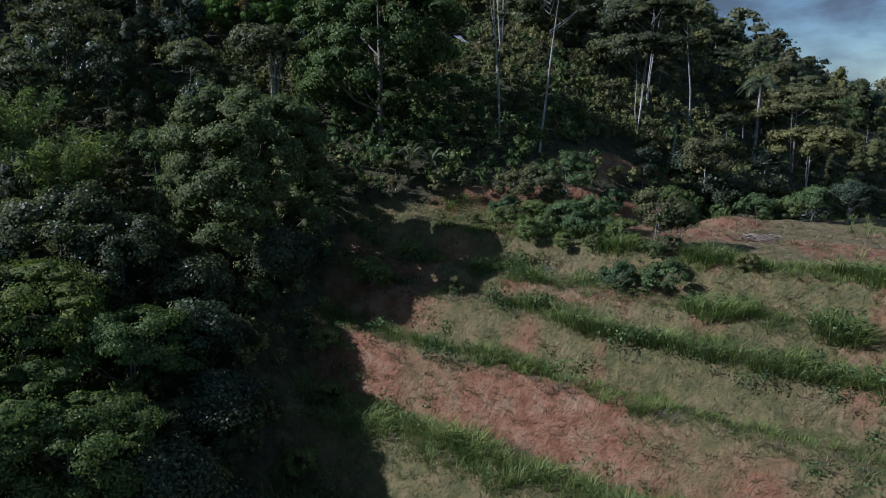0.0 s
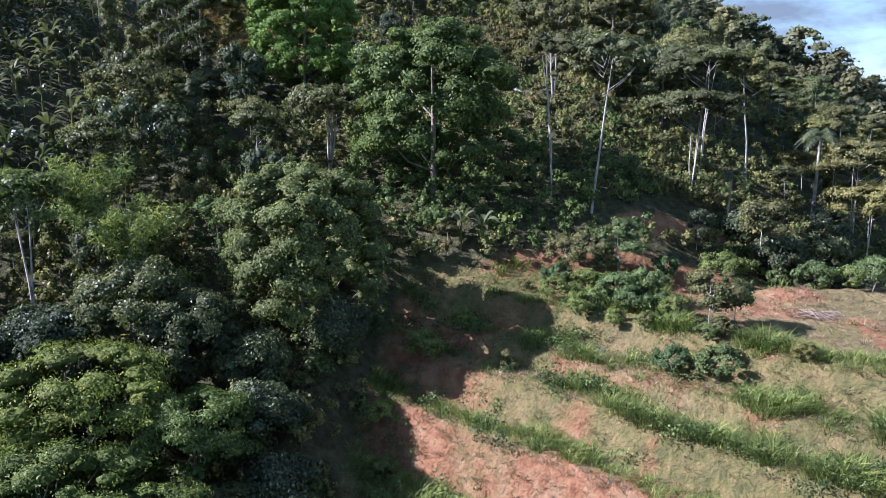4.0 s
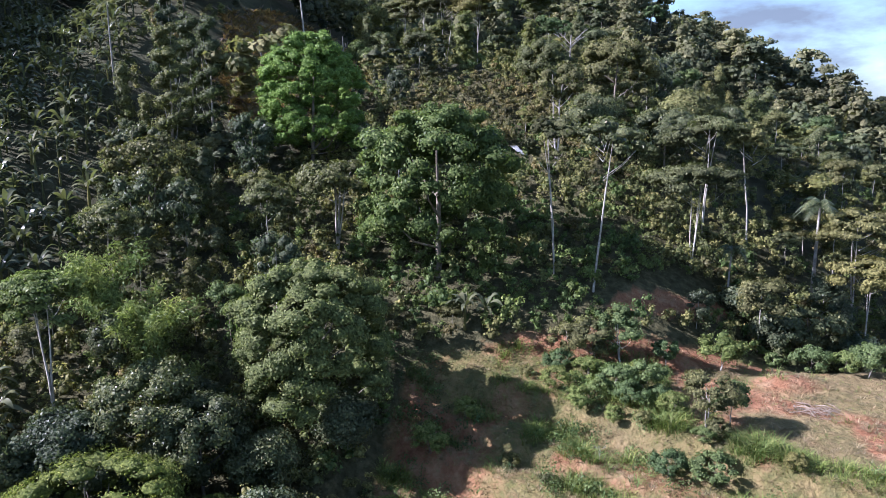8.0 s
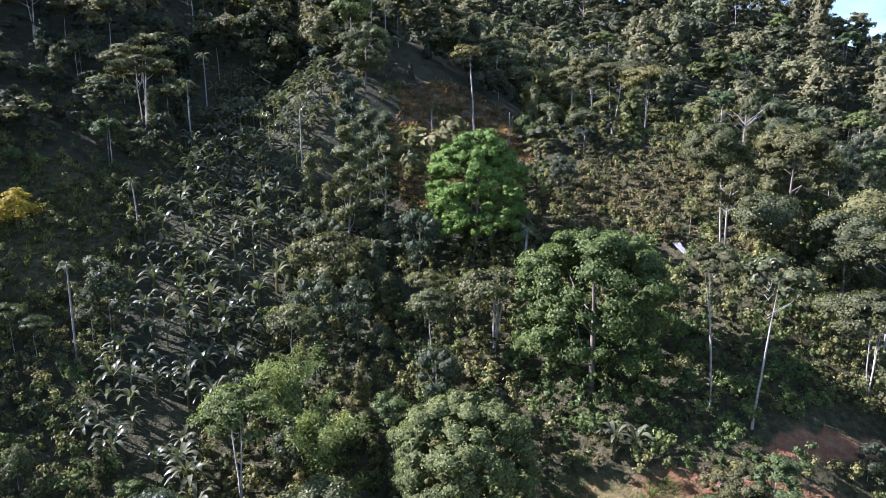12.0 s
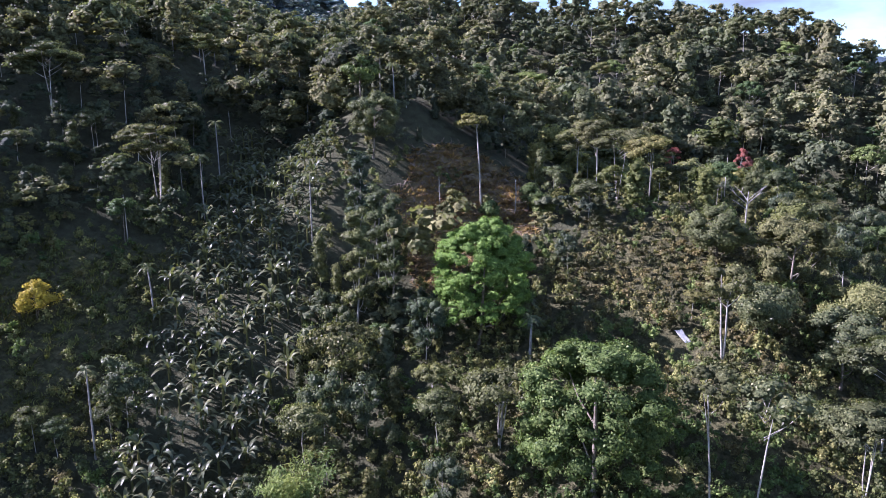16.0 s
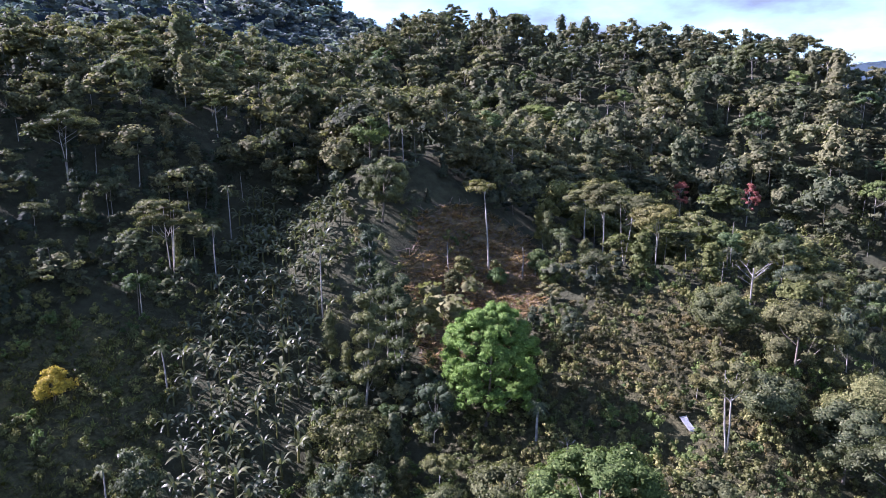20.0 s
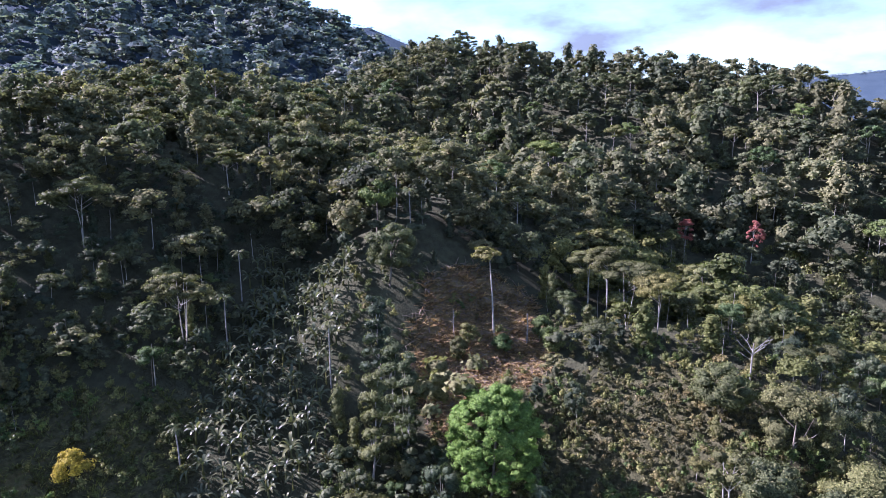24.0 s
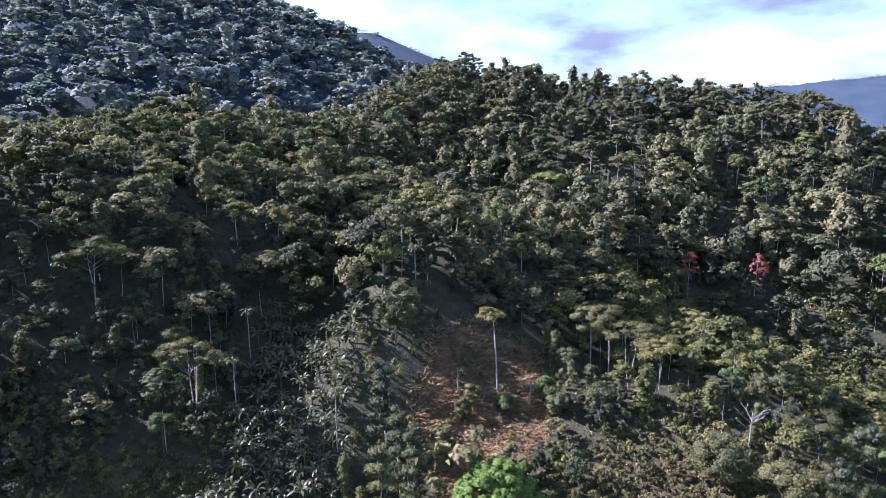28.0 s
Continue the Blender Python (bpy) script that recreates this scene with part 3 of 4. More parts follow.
def build_named_trees():
    # the bright green shade tree in the middle of the slope
    place("shade_tree", tree_shape(11, 17.4, 6.7, 14.8, 300, 0.95, 22000, 0.25, core=0.72, stray=0.6, shape="dome", thick=0.016, limbs=4), BARK, LIME, "bright lime-green dense round shade tree on the slope", -24.0, 88.6, 0.6, room=6)
    # the dark spreading tree with a buttressed foot
    place("spreading_tree", tree_shape(12, 17.0, 8.2, 13.8, 130, 1.4, 18000, 0.29, shape="dome", thick=0.024, limbs=4), BARK, ACACIA, "deep green spreading tree with a pale buttressed trunk", -6.0, 68.7, 1.0, room=6)
    # the dense grey-green dome beside the terraces
    place("dome_tree", tree_shape(13, 13.2, 6.2, 12.6, 180, 1.05, 24000, 0.2, core=0.75, shape="dome", thick=0.02, limbs=6), BARK, SHADE, "dense grey-green domed tree beside the red terraces", -14.8, 51.2, 0.3, room=6)
    # many-stemmed small tree with a broad yellowish top
    place("broad_shrub_tree", tree_shape(14, 8.6, 5.2, 3.6, 26, 1.3, 2400, 0.36, shape="flat", thick=0.02, limbs=6, forks=5), PALE_BARK, OLIVE, "many-stemmed small tree with a broad yellowish olive top", -17.1, 73.0, 0, room=4)
    place("broad_shrub_tree", tree_shape(15, 9.8, 4.8, 6.0, 30, 1.3, 2600, 0.36, thick=0.015, limbs=5, forks=3), BARK, OLIVE, "rounded olive-green tree below the grey column tree", -39.0, 76.0, 0, room=4)
    # slender trees with bare pale stems above the red bank
    place("slender_tree", tree_shape(16, 15.0, 3.2, 5.5, 14, 1.1, 420, 0.34, shape="flat", thick=0.0075, limbs=6, forks=3, lean=0.05), PALE_BARK, OLIVE, "slender pale tree with bare forked stems and a thin crown", 5.4, 68.0, 2.0, group="slender pale trees", room=2)
    place("slender_tree", tree_shape(17, 15.4, 4.2, 4.6, 16, 1.2, 620, 0.34, shape="flat", thick=0.0075, limbs=8, lean=0.07), PALE_BARK, LEAF, "slender pale tree with one side branch and a thin flat crown", 8.9, 66.0, 0.0, group="slender pale trees", room=2)
    place("slender_tree", tree_shape(18, 14.6, 3.0, 4.0, 12, 1.1, 520, 0.36, shape="flat", thick=0.009, limbs=6, forks=2), PALE_BARK, OLIVE, "tall pale tree with a small flat crown at the wood's edge", 27.7, 80.7, 1.0, group="slender pale trees", room=2)
    place("slender_tree", tree_shape(19, 13.0, 3.3, 5.0, 14, 1.2, 760, 0.3, thick=0.015, limbs=7, forks=2, lean=0.02), PALE_BARK, OLIVE, "white-stemmed tree with a stout forked trunk", 7.0, 88.2, 0.5, group="slender pale trees", room=3)
    # flat-topped trees
    for k, (x, y, h, r, green) in enumerate([
            (20.1, 74.7, 10.4, 5.4, OLIVE), (23.3, 83.0, 13.0, 5.0, OLIVE), (38.0, 77.0, 12.0, 4.8, OLIVE), (36.5, 71.0, 10.0, 4.4, OLIVE),
            (-34.0, 48.5, 12.0, 3.8, FRESH), (-9.6, 129.0, 12.0, 6.0, OLIVE), (-4.0, 126.0, 11.0, 5.5, OLIVE), (-14.0, 134.0, 14.0, 4.6, OLIVE),
            (-76.8, 90.8, 15.6, 5.6, OLIVE), (-104.0, 98.0, 13.0, 6.0, OLIVE), (-52.0, 256.0, 22.0, 9.5, ACACIA), (-18.0, 138.0, 13.0, 5.0, OLIVE)]):
        forks = 3 if k in (0, 4, 8) else 2
        place("flat_topped_tree", tree_shape(30 + k, h, r, h * 0.42, 30, r * 0.27, 3800, 0.26, shape="umbrella" if k in (8, 9) else "flat", thick=0.01, limbs=7, forks=forks, flat=0.42, lean=0.012), PALE_BARK, green,
              "flat-topped tree with layered crown on pale forked stems", x, y, k * 1.3, group="flat-topped trees", room=r * 0.7)
    # bright acacia tops close below the eye
    for k, (x, y, h, r) in enumerate([(-24.5, 37.3, 9.2, 5.6), (-22.0, 30.3, 9.0, 5.4), (-17.0, 30.4, 7.6, 3.8), (-17.5, 37.0, 6.8, 3.4), (-29.0, 32.0, 8.0, 4.6)]):
        place("acacia", tree_shape(50 + k, h, r, h * 0.62, 80, r * 0.22, 13000, 0.17, shape="dome", thick=0.016, limbs=8, forks=3, flat=0.5, core=0.6, slim=0.5), BARK, ACACIA,
              "broad acacia with a feathery yellow-green flat top", x, y, k * 2.1, group="acacias below the terraces", room=r * 0.75)
    # dark glossy broadleaf trees at the foot of the slope
    for k, (x, y, h, r) in enumerate([(-25.5, 46.0, 8.4, 4.3), (-20.6, 44.2, 7.6, 3.6), (-14.6, 40.4, 4.4, 2.6), (-29.5, 43.0, 7.0, 3.4), (-16.4, 44.6, 4.6, 2.4), (-33.0, 40.0, 7.2, 3.6), (-38.0, 43.0, 6.5, 3.2), (-11.4, 49.0, 4.6, 2.0), (-12.4, 36.5, 4.2, 2.2), (-11.4, 33.2, 3.6, 1.9), (-13.6, 31.4, 4.5, 2.4)]):
        place("broadleaf_tree", tree_shape(60 + k, h, r, h * 0.86, 44, 1.05, 7000, 0.22, stray=0.6, thick=0.02, limbs=6), BARK, LEAF,
              "dark glossy broadleaf tree crowding the terrace edge", x, y, k * 1.7, group="broadleaf trees by the terraces", room=r * 0.8)
    # tall grey-green columns
    for k, (x, y, h, r) in enumerate([(-41.5, 87.3, 17.0, 3.4), (-37.9, 91.5, 17.5, 3.0), (-41.0, 95.0, 15.5, 2.6), (-46.3, 101.4, 14.6, 3.2)]):
        place("column_tree", tree_shape(70 + k, h, r, h * 0.84, 34, 1.05, 3600, 0.27, shape="column", thick=0.013, limbs=9), PALE_BARK, GREY if k < 3 else LEAF,
              "tall narrow grey-green tree in uneven tiers", x, y, k, group="column trees", room=2.5)
    place("round_tree", tree_shape(75, 12.0, 4.5, 8.4, 60, 1.2, 7000, 0.26, shape="dome", thick=0.018, limbs=5), BARK, GREY, "dense rounded grey-green tree above the banana grove", -51.6, 117.5, 0, room=4)
    place("round_tree", tree_shape(76, 11.5, 3.8, 6.0, 20, 1.3, 1500, 0.42, thick=0.018, limbs=5), BARK, FRESH, "small light green tree behind the rounded grey tree", -58.5, 127.0, 0, room=3)
    # dense dull wood right of the white stem
    for k, (x, y, h, r, g) in enumerate([(15.5, 103.0, 12.0, 6.2, OLIVE), (20.5, 91.0, 10.0, 5.0, LEAF), (24.0, 97.0, 11.0, 5.0, SUNNY), (12.5, 94.0, 7.5, 3.6, LEAF), (6.5, 108.0, 9.5, 4.0, SUNNY)]):
        place("round_tree", tree_shape(80 + k, h, r, h * 0.8, 44, 1.4, 4500, 0.28, thick=0.018, limbs=4), BARK, g, "dense dull green tree with a rounded top", x, y, k, group="dense rounded trees", room=r * 0.8)
    # the red pair in the valley behind
    for k, (x, y, h, r) in enumerate([(19.3, 260.0, 14.5, 3.4), (-2.3, 252.0, 13.0, 3.0)]):
        place("red_tree", tree_shape(90 + k, h, r, h * 0.66, 30, 0.9, 1800, 0.36, shape="round", thick=0.014, limbs=8), PALE_BARK, RED, "thin tree in rusty red leaf among green wood", x, y, k, group="red-leaved trees", room=9)
    # the lone tall stem on the cleared patch
    place("lone_tree", tree_shape(95, 15.5, 3.2, 3.0, 12, 1.2, 700, 0.4, shape="flat", thick=0.012, limbs=6, lean=-0.06, flat=0.5), PALE_BARK, OLIVE, "lone tall bare stem with a small flat crown", -32.4, 120.5, 0, room=3)
    # young trees on the terraces
    for k, (x, y, h, r, g) in enumerate([(19.1, 59.6, 3.0, 2.0, ACACIA), (14.4, 59.3, 2.4, 1.3, FRESH), (10.6, 58.6, 5.6, 2.3, FRESH), (8.2, 58.8, 4.2, 2.2, OLIVE), (6.0, 58.9, 3.6, 2.0, OLIVE), (23.8, 60.8, 1.8, 0.8, FRESH), (14.6, 47.6, 4.4, 2.0, OLIVE), (16.4, 48.2, 3.4, 1.6, FRESH), (11.5, 53.6, 3.0, 1.9, FRESH),
                                         (9.4, 53.2, 2.6, 1.8, FRESH), (30.5, 58.0, 3.2, 1.8, FRESH), (33.0, 57.0, 3.6, 2.0, LEAF)]):
        place("young_tree", tree_shape(110 + k, h, r, h * 0.72, 26, r * 0.3, 1700, 0.16, thick=0.016, limbs=5, forks=2), PALE_BARK, g, "young leafy tree standing on the red terrace", x, y, k * 1.1, group="young trees on the terraces", room=r)
    for k, (x, y, h, r) in enumerate([(29.5, 67.5, 5.0, 3.4), (33.5, 66.5, 4.4, 3.0), (26.0, 66.2, 4.0, 2.6), (24.0, 70.0, 3.2, 2.2)]):
        place("bush", tree_shape(125 + k, h, r, h * 0.9, 30, 1.0, 1700, 0.3, thick=0.016, limbs=4, forks=3), BARK, LEAF, "large leafy bush at the edge of the bare field", x, y, k, "bush", "bushes by the field", r)
    for k, (x, y, h, r, g) in enumerate([(-35.6, 114.5, 5.5, 1.7, OLIVE), (-36.5, 112.0, 4.6, 1.6, OLIVE), (-29.5, 116.0, 3.6, 1.7, FRESH), (-22.5, 121.0, 5.0, 2.6, SHADE), (-20.8, 118.6, 4.0, 2.0, SHADE)]):
        place("bush", tree_shape(140 + k, h, r, h * 0.9, 26, r * 0.4, 1700, 0.3, thick=0.016, limbs=4, forks=2), BARK, g, "leafy bush still growing on the cleared patch", x, y, k, "bush", "bushes on the cleared patch", r)
    place("blossom_bush", tree_shape(130, 4.8, 2.6, 4.2, 26, 0.9, 1900, 0.26, thick=0.018, limbs=4, forks=2), BARK, YELLOW, "round bush covered in yellow blossom on the meadow", -75.8, 65.6, 0, "bush", room=3)


def palm_shape(seed, high, reach, fronds, stem=0.16):
    rng = np.random.default_rng(seed)
    sway = rng.uniform(-0.4, 0.4, 2)
    trunk = tube([(0, 0, -0.5), (sway[0] * 0.3, sway[1] * 0.3, high * 0.5), (sway[0], sway[1], high * 0.93)], [stem * 1.3, stem, stem * 0.75], 8)
    blades = []
    for k in range(fronds):
        a = 6.283 * k / fronds + rng.uniform(-0.25, 0.25)
        lift = rng.uniform(-0.3, 1.0)
        out = np.array((math.cos(a), math.sin(a), 0))
        side = np.array((-out[1], out[0], 0))
        u = np.linspace(0, 1, 9)
        mid = np.array((sway[0], sway[1], high * 0.93)) + out * (reach * u * (1 - 0.15 * u))[:, None] + np.array((0, 0, 1)) * (reach * (lift * u - (0.55 + 0.5 * lift) * u * u))[:, None]
        pieces = [tube(mid, np.linspace(0.05, 0.015, 9), 4)]
        for j in range(1, 9):
            for sign in (-1, 1):
                for half in (0.0, 0.5):
                    p = mid[j] - (mid[j] - mid[j - 1]) * half
                    tip = p + side * sign * reach * 0.24 * math.sin(0.5 + 2.3 * u[j]) + out * reach * 0.08 + np.array((0, 0, -reach * 0.12))
                    w = (mid[j] - mid[j - 1]) * 0.22
                    pieces.append((np.array([p - w, p + w, tip + w * 0.2, tip - w * 0.2]), np.array([[0, 1, 2, 3]])))
        blades.append(joined(pieces))
    return trunk, blades


def build_palms():
    rows = [(34.6, 79.4, 11.0, 2.9, 14, "tall feather palm at the wood's edge"), (-16.2, 85.4, 7.0, 1.7, 11, "small feather palm below the lime-green tree"),
            (-72.6, 96.3, 11.2, 2.0, 9, "thin pole-like palm with a ragged top"), (-77.6, 108.0, 10.0, 1.8, 9, "thin pole-like palm with a ragged top"),
            (-52.8, 96.1, 12.2, 1.7, 8, "thin pole-like palm above the banana grove"), (-66.4, 75.8, 7.6, 1.5, 8, "thin pole-like palm on the meadow"),
            (-58.8, 56.2, 11.4, 1.4, 8, "thin pole-like palm on the meadow"), (-51.7, 128.4, 11.0, 1.9, 9, "thin pole-like palm on the crest"),
            (-18.0, 91.5, 5.0, 2.2, 10, "low feather palm beside the lime-green tree"), (23.0, 71.5, 6.0, 2.0, 11, "low feather palm in the brown thicket")]
    for k, (x, y, h, r, n, label) in enumerate(rows):
        thing = tagged(new("palm"), label, "palm", "palms")
        trunk, blades = palm_shape(200 + k, h, r, n, 0.17 if k in (0, 1) else 0.1)
        part("trunk", mesh_of("trunk", *trunk, GREY_WOOD, True), thing)
        for b in blades:
            part("frond", mesh_of("frond", *b, LEAF if k in (0, 1, 8, 9) else GREY), thing)
        thing.matrix_basis = stand(x, y, k)
        claim(x, y, 1.5)


def bamboo_shape(seed, high, plumes):
    rng = np.random.default_rng(seed)
    culms, tops = [], []
    for k in range(plumes):
        a, r = rng.uniform(0, 6.283), rng.uniform(0.1, 0.9)
        out = np.array((math.cos(a), math.sin(a), 0))
        reach, h = rng.uniform(0.15, 0.5) * high, high * rng.uniform(0.7, 1.0)
        u = np.linspace(0, 1, 8)
        line = out * (r + reach * u ** 2.2)[:, None] + np.array((0, 0, 1)) * (h * (u * 1.25 - 0.3 * u ** 3.0))[:, None]
        culms.append(tube(line, np.linspace(0.06, 0.015, 8), 5))
        n = 300
        w = rng.uniform(0.35, 1.0, n)
        at = np.stack([np.interp(w, u, line[:, i]) for i in range(3)], -1) + rng.normal(size=(n, 3)) * np.array((0.36, 0.36, 0.3))
        tops.append(leaves(rng, at, rng.normal(size=(n, 3)) * 0.35 + out * 0.3 + np.array((-0.3, 0, 1.0)), 0.46, 0.3, 0.5))
    return culms, tops


def build_bamboo():
    for k, (x, y, h, n) in enumerate([(-28.5, 53.0, 8.6, 13), (-34.7, 58.0, 9.5, 14), (-31.5, 56.0, 7.6, 9), (-25.6, 50.2, 5.6, 7)]):
        thing = tagged(new("bamboo_clump"), "clump of arching light green feathery bamboo", "bamboo", "bamboo clumps")
        culms, tops = bamboo_shape(230 + k, h, n)
        for c, t in zip(culms, tops):
            stalk = part("culm", mesh_of("culm", *c, OLIVE, True), thing)
            part("foliage", mesh_of("plume", *t, BAMBOO), stalk)
        thing.matrix_basis = stand(x, y, k)
        claim(x, y, 2.6)


def bare_tree(seed, high, spread_out, arms):
    rng = np.random.default_rng(seed)
    trunk = tube([(0, 0, -0.4), (0.1, 0.1, high * 0.4), (0.2, -0.1, high * 0.7)], [high * 0.016, high * 0.013, high * 0.008])
    out = []
    for k in range(arms):
        a = 6.283 * k / arms + rng.uniform(-0.4, 0.4)
        z0 = high * rng.uniform(0.3, 0.68)
        p0 = np.array((0.15, 0, z0))
        p1 = p0 + np.array((math.cos(a), math.sin(a), rng.uniform(0.4, 1.0))) * spread_out * 0.55
        p2 = p1 + np.array((math.cos(a + 0.4), math.sin(a + 0.4), rng.uniform(0.5, 1.4))) * spread_out * 0.4
        p3 = p1 + np.array((math.cos(a - 0.8), math.sin(a - 0.8), rng.uniform(0.2, 1.0))) * spread_out * 0.35
        out.append(joined([tube([p0, p1, p2], [high * 0.006, high * 0.004, 0.012], 5), tube([p1, (p1 + p3) * 0.5 + 0.05, p3], [high * 0.005, high * 0.0035, 0.01], 4)]))
    return trunk, out


def build_bare_trees():
    for k, (x, y, h, r, n) in enumerate([(10.7, 116.0, 9.5, 3.2, 6), (-108.0, 80.0, 9.0, 3.0, 5), (-27.0, 32.0, 7.5, 2.4, 6), (-26.0, 119.5, 8.5, 1.4, 3), (-24.0, 121.0, 6.5, 1.2, 3), (-38.5, 116.0, 8.0, 1.0, 3), (7.1, 46.6, 1.7, 0.5, 4), (-12.0, 84.0, 5.0, 1.4, 6)]):
        trunk, arms = bare_tree(260 + k, h, r, n)
        thing = tagged(new("dead_tree"), "leafless bleached dead tree" if k != 6 else "broken grey stump on the terrace", "dead tree", "dead trees")
        part("trunk", mesh_of("trunk", *trunk, GREY_WOOD, True), thing)
        for a in arms:
            part("branch", mesh_of("branch", *a, GREY_WOOD, True), thing)
        thing.matrix_basis = stand(x, y, k * 1.9)
        claim(x, y, 1.5)


build_named_trees()
build_palms()
build_bamboo()
build_bare_trees()

# ---- the banana grove ----
def banana_shapes(seed, high, count, length):
    rng = np.random.default_rng(seed)
    stem = tube([(0, 0, -0.3), (0.03, 0, high * 0.5), (0.05, 0.02, high)], [0.2, 0.16, 0.09], 7)
    blades = []
    for k in range(count):
        a = 2.4 * k + rng.uniform(-0.3, 0.3)
        rise = 1.75 - 1.25 * (k / count) + rng.uniform(-0.15, 0.15)
        out, side = np.array((math.cos(a), math.sin(a), 0)), np.array((-math.sin(a), math.cos(a), 0))
        u = np.linspace(0, 1, 7)
        long = length * rng.uniform(0.8, 1.1)
        ahead = long * (u * (1 - 0.35 * rise * 0.6) + 0.05)
        mid = np.array((0.05, 0.02, high - 0.25)) + out * ahead[:, None] + np.array((0, 0, 1)) * (long * (rise * u - (0.45 + 0.45 * rise) * u ** 2))[:, None]
        half = 0.23 * np.sin(np.pi * np.clip(u * 0.93 + 0.05, 0, 1)) ** 0.6 * (u > 0.08)
        fold = np.array((0, 0, 0.10))
        twist = side * math.cos(rng.uniform(-0.6, 0.6)) + np.array((0, 0, math.sin(rng.uniform(-0.6, 0.6))))
        v = np.concatenate([mid - twist * half[:, None] + fold * half[:, None] * 2, mid, mid + twist * half[:, None] + fold * half[:, None] * 2])
        i = np.arange(6)
        f = np.concatenate([np.stack([i, i + 1, i + 8, i + 7], -1), np.stack([i + 7, i + 8, i + 15, i + 14], -1)])
        blades.append((v, f))
    return stem, blades


def build_bananas():
    rng = np.random.default_rng(21)
    models = []
    xs, ys = scatter(rng, -90, -30, 44, 124, 2.1)
    spots = [(x, y) for x, y in zip(xs, ys) if grove(x, y) > 0.5 and rng.uniform() < (0.95 if y > 85 else 0.8)]
    spots = [(-37.5, 47.0), (-36.4, 45.4), (-39.0, 48.5), (-34.4, 43.4), (-3.0, 61.5), (-1.2, 62.2)] + spots
    for k in range(5):
        stem, blades = banana_shapes(300 + k, 1.9 + 0.3 * k, 11 + k % 3, 2.3 + 0.12 * k)
        thing = tagged(new("banana_plant"), "banana plant with long arching torn leaves", "banana plant", "banana grove")
        part("stem", mesh_of("stem", *stem, OLIVE, True), thing)
        for b in blades:
            part("leaf", mesh_of("leaf", *b, BANANA, True), thing)
        models.append(thing)
    for k, (x, y) in enumerate(spots):
        m = stand(x, y, rng.uniform(0, 6.28), rng.uniform(0.7, 1.1))
        if k < 5:
            models[k].matrix_basis = m
        else:
            copy_thing(models[k % 5], m)
        claim(x, y, 1.0)


build_bananas()


# ---- woods ----
def in_sight(x, y, low=-60, high=42):
    a = np.degrees(np.arctan2(x, y))
    return (a > low) & (a < high)


def open_land(x, y):
    """Where no tall wood stands: terraces, the cleared patch, the grove, the meadow."""
    return np.maximum.reduce([terrace_zone(x, y), cleared(x, y), meadow(x, y), grove(x, y)])


def gully(x, y):
    """The shaded strip between the banana grove and the cleared patch, with few tall trees."""
    return np.hypot((x + 47) / 14, (y - 112) / 22) < 1


def thicket(x, y):
    """1 on the middle slope, where low coffee bushes grow under few trees."""
    return step(1.1, 0.85, np.hypot((x - 2) / 30, (y - 88) / 31))


def build_near_wood():
    """The scattered trees of the slope, each a thing of its own."""
    rng = np.random.default_rng(33)
    greens = [LEAF, OLIVE, GREY, LEAF, FRESH, LEAF, OLIVE, GREY]
    kinds = ["round", "flat", "column", "round", "flat", "round", "column", "flat"]
    words = ["dark green round-crowned forest tree on the slope", "olive flat-crowned forest tree on the slope", "grey-green narrow forest tree on the slope", "dark leafy forest tree on the slope",
             "light green flat-crowned forest tree on the slope", "dense green forest tree on the slope", "olive narrow forest tree on the slope", "grey-green flat-crowned forest tree on the slope"]
    models = []
    for k in range(8):
        deep = {"round": 8.6, "flat": 6.0, "column": 9.2}[kinds[k]]
        wide = {"round": 3.9, "flat": 4.5, "column": 2.8}[kinds[k]]
        models.append(make_tree("tree", tree_shape(400 + k, 10.5, wide, deep, 16, 1.6, 1500, 0.34, shape=kinds[k], thick=0.011, limbs=4, flat=0.55 if kinds[k] == "flat" else 0.75), PALE_BARK if k % 2 else BARK, greens[k], words[k], "tree", "trees of the slope"))
    xs, ys = scatter(rng, -150, 75, 24, 150, 5.6)
    n = 0
    for x, y in zip(xs, ys):
        d = math.hypot(x, y)
        few = float(thicket(x, y))
        if n >= 300 or not in_sight(x, y, -58, 40) or d > 138 or open_land(x, y) > 0.3 or rng.uniform() < 0.9 * few or gully(x, y) or (x < -80 and y < 95 and rng.uniform() < 0.6) or not is_free(x, y):
            continue
        k = int(rng.integers(0, 8))
        size = rng.uniform(0.62, 1.15) * (0.75 if few > 0.5 else 1.0) * (0.7 if y < 60 else 1.0)
        m = stand(x, y, rng.uniform(0, 6.28), size, 0.0, rng.uniform(0.9, 1.25))
        if n < 8:
            models[n].matrix_basis, k = m, n
        else:
            copy_thing(models[k], m)
        claim(x, y, 3.0 * size)
        n += 1
    return n


def beyond(x, y):
    """How far a place lies on the hidden side of the main crest."""
    best, side = np.full(x.shape, 1e9), np.zeros(x.shape)
    for (ax, ay, _), (bx, by, _) in zip(CREST_MAIN, CREST_MAIN[1:]):
        dx, dy = bx - ax, by - ay
        u = np.clip(((x - ax) * dx + (y - ay) * dy) / (dx * dx + dy * dy), 0, 1)
        away = np.hypot(x - ax - u * dx, y - ay - u * dy)
        left = dx * (y - ay) - dy * (x - ax)
        side = np.where(away < best, np.sign(left) * away, side)
        best = np.minimum(best, away)
    return side


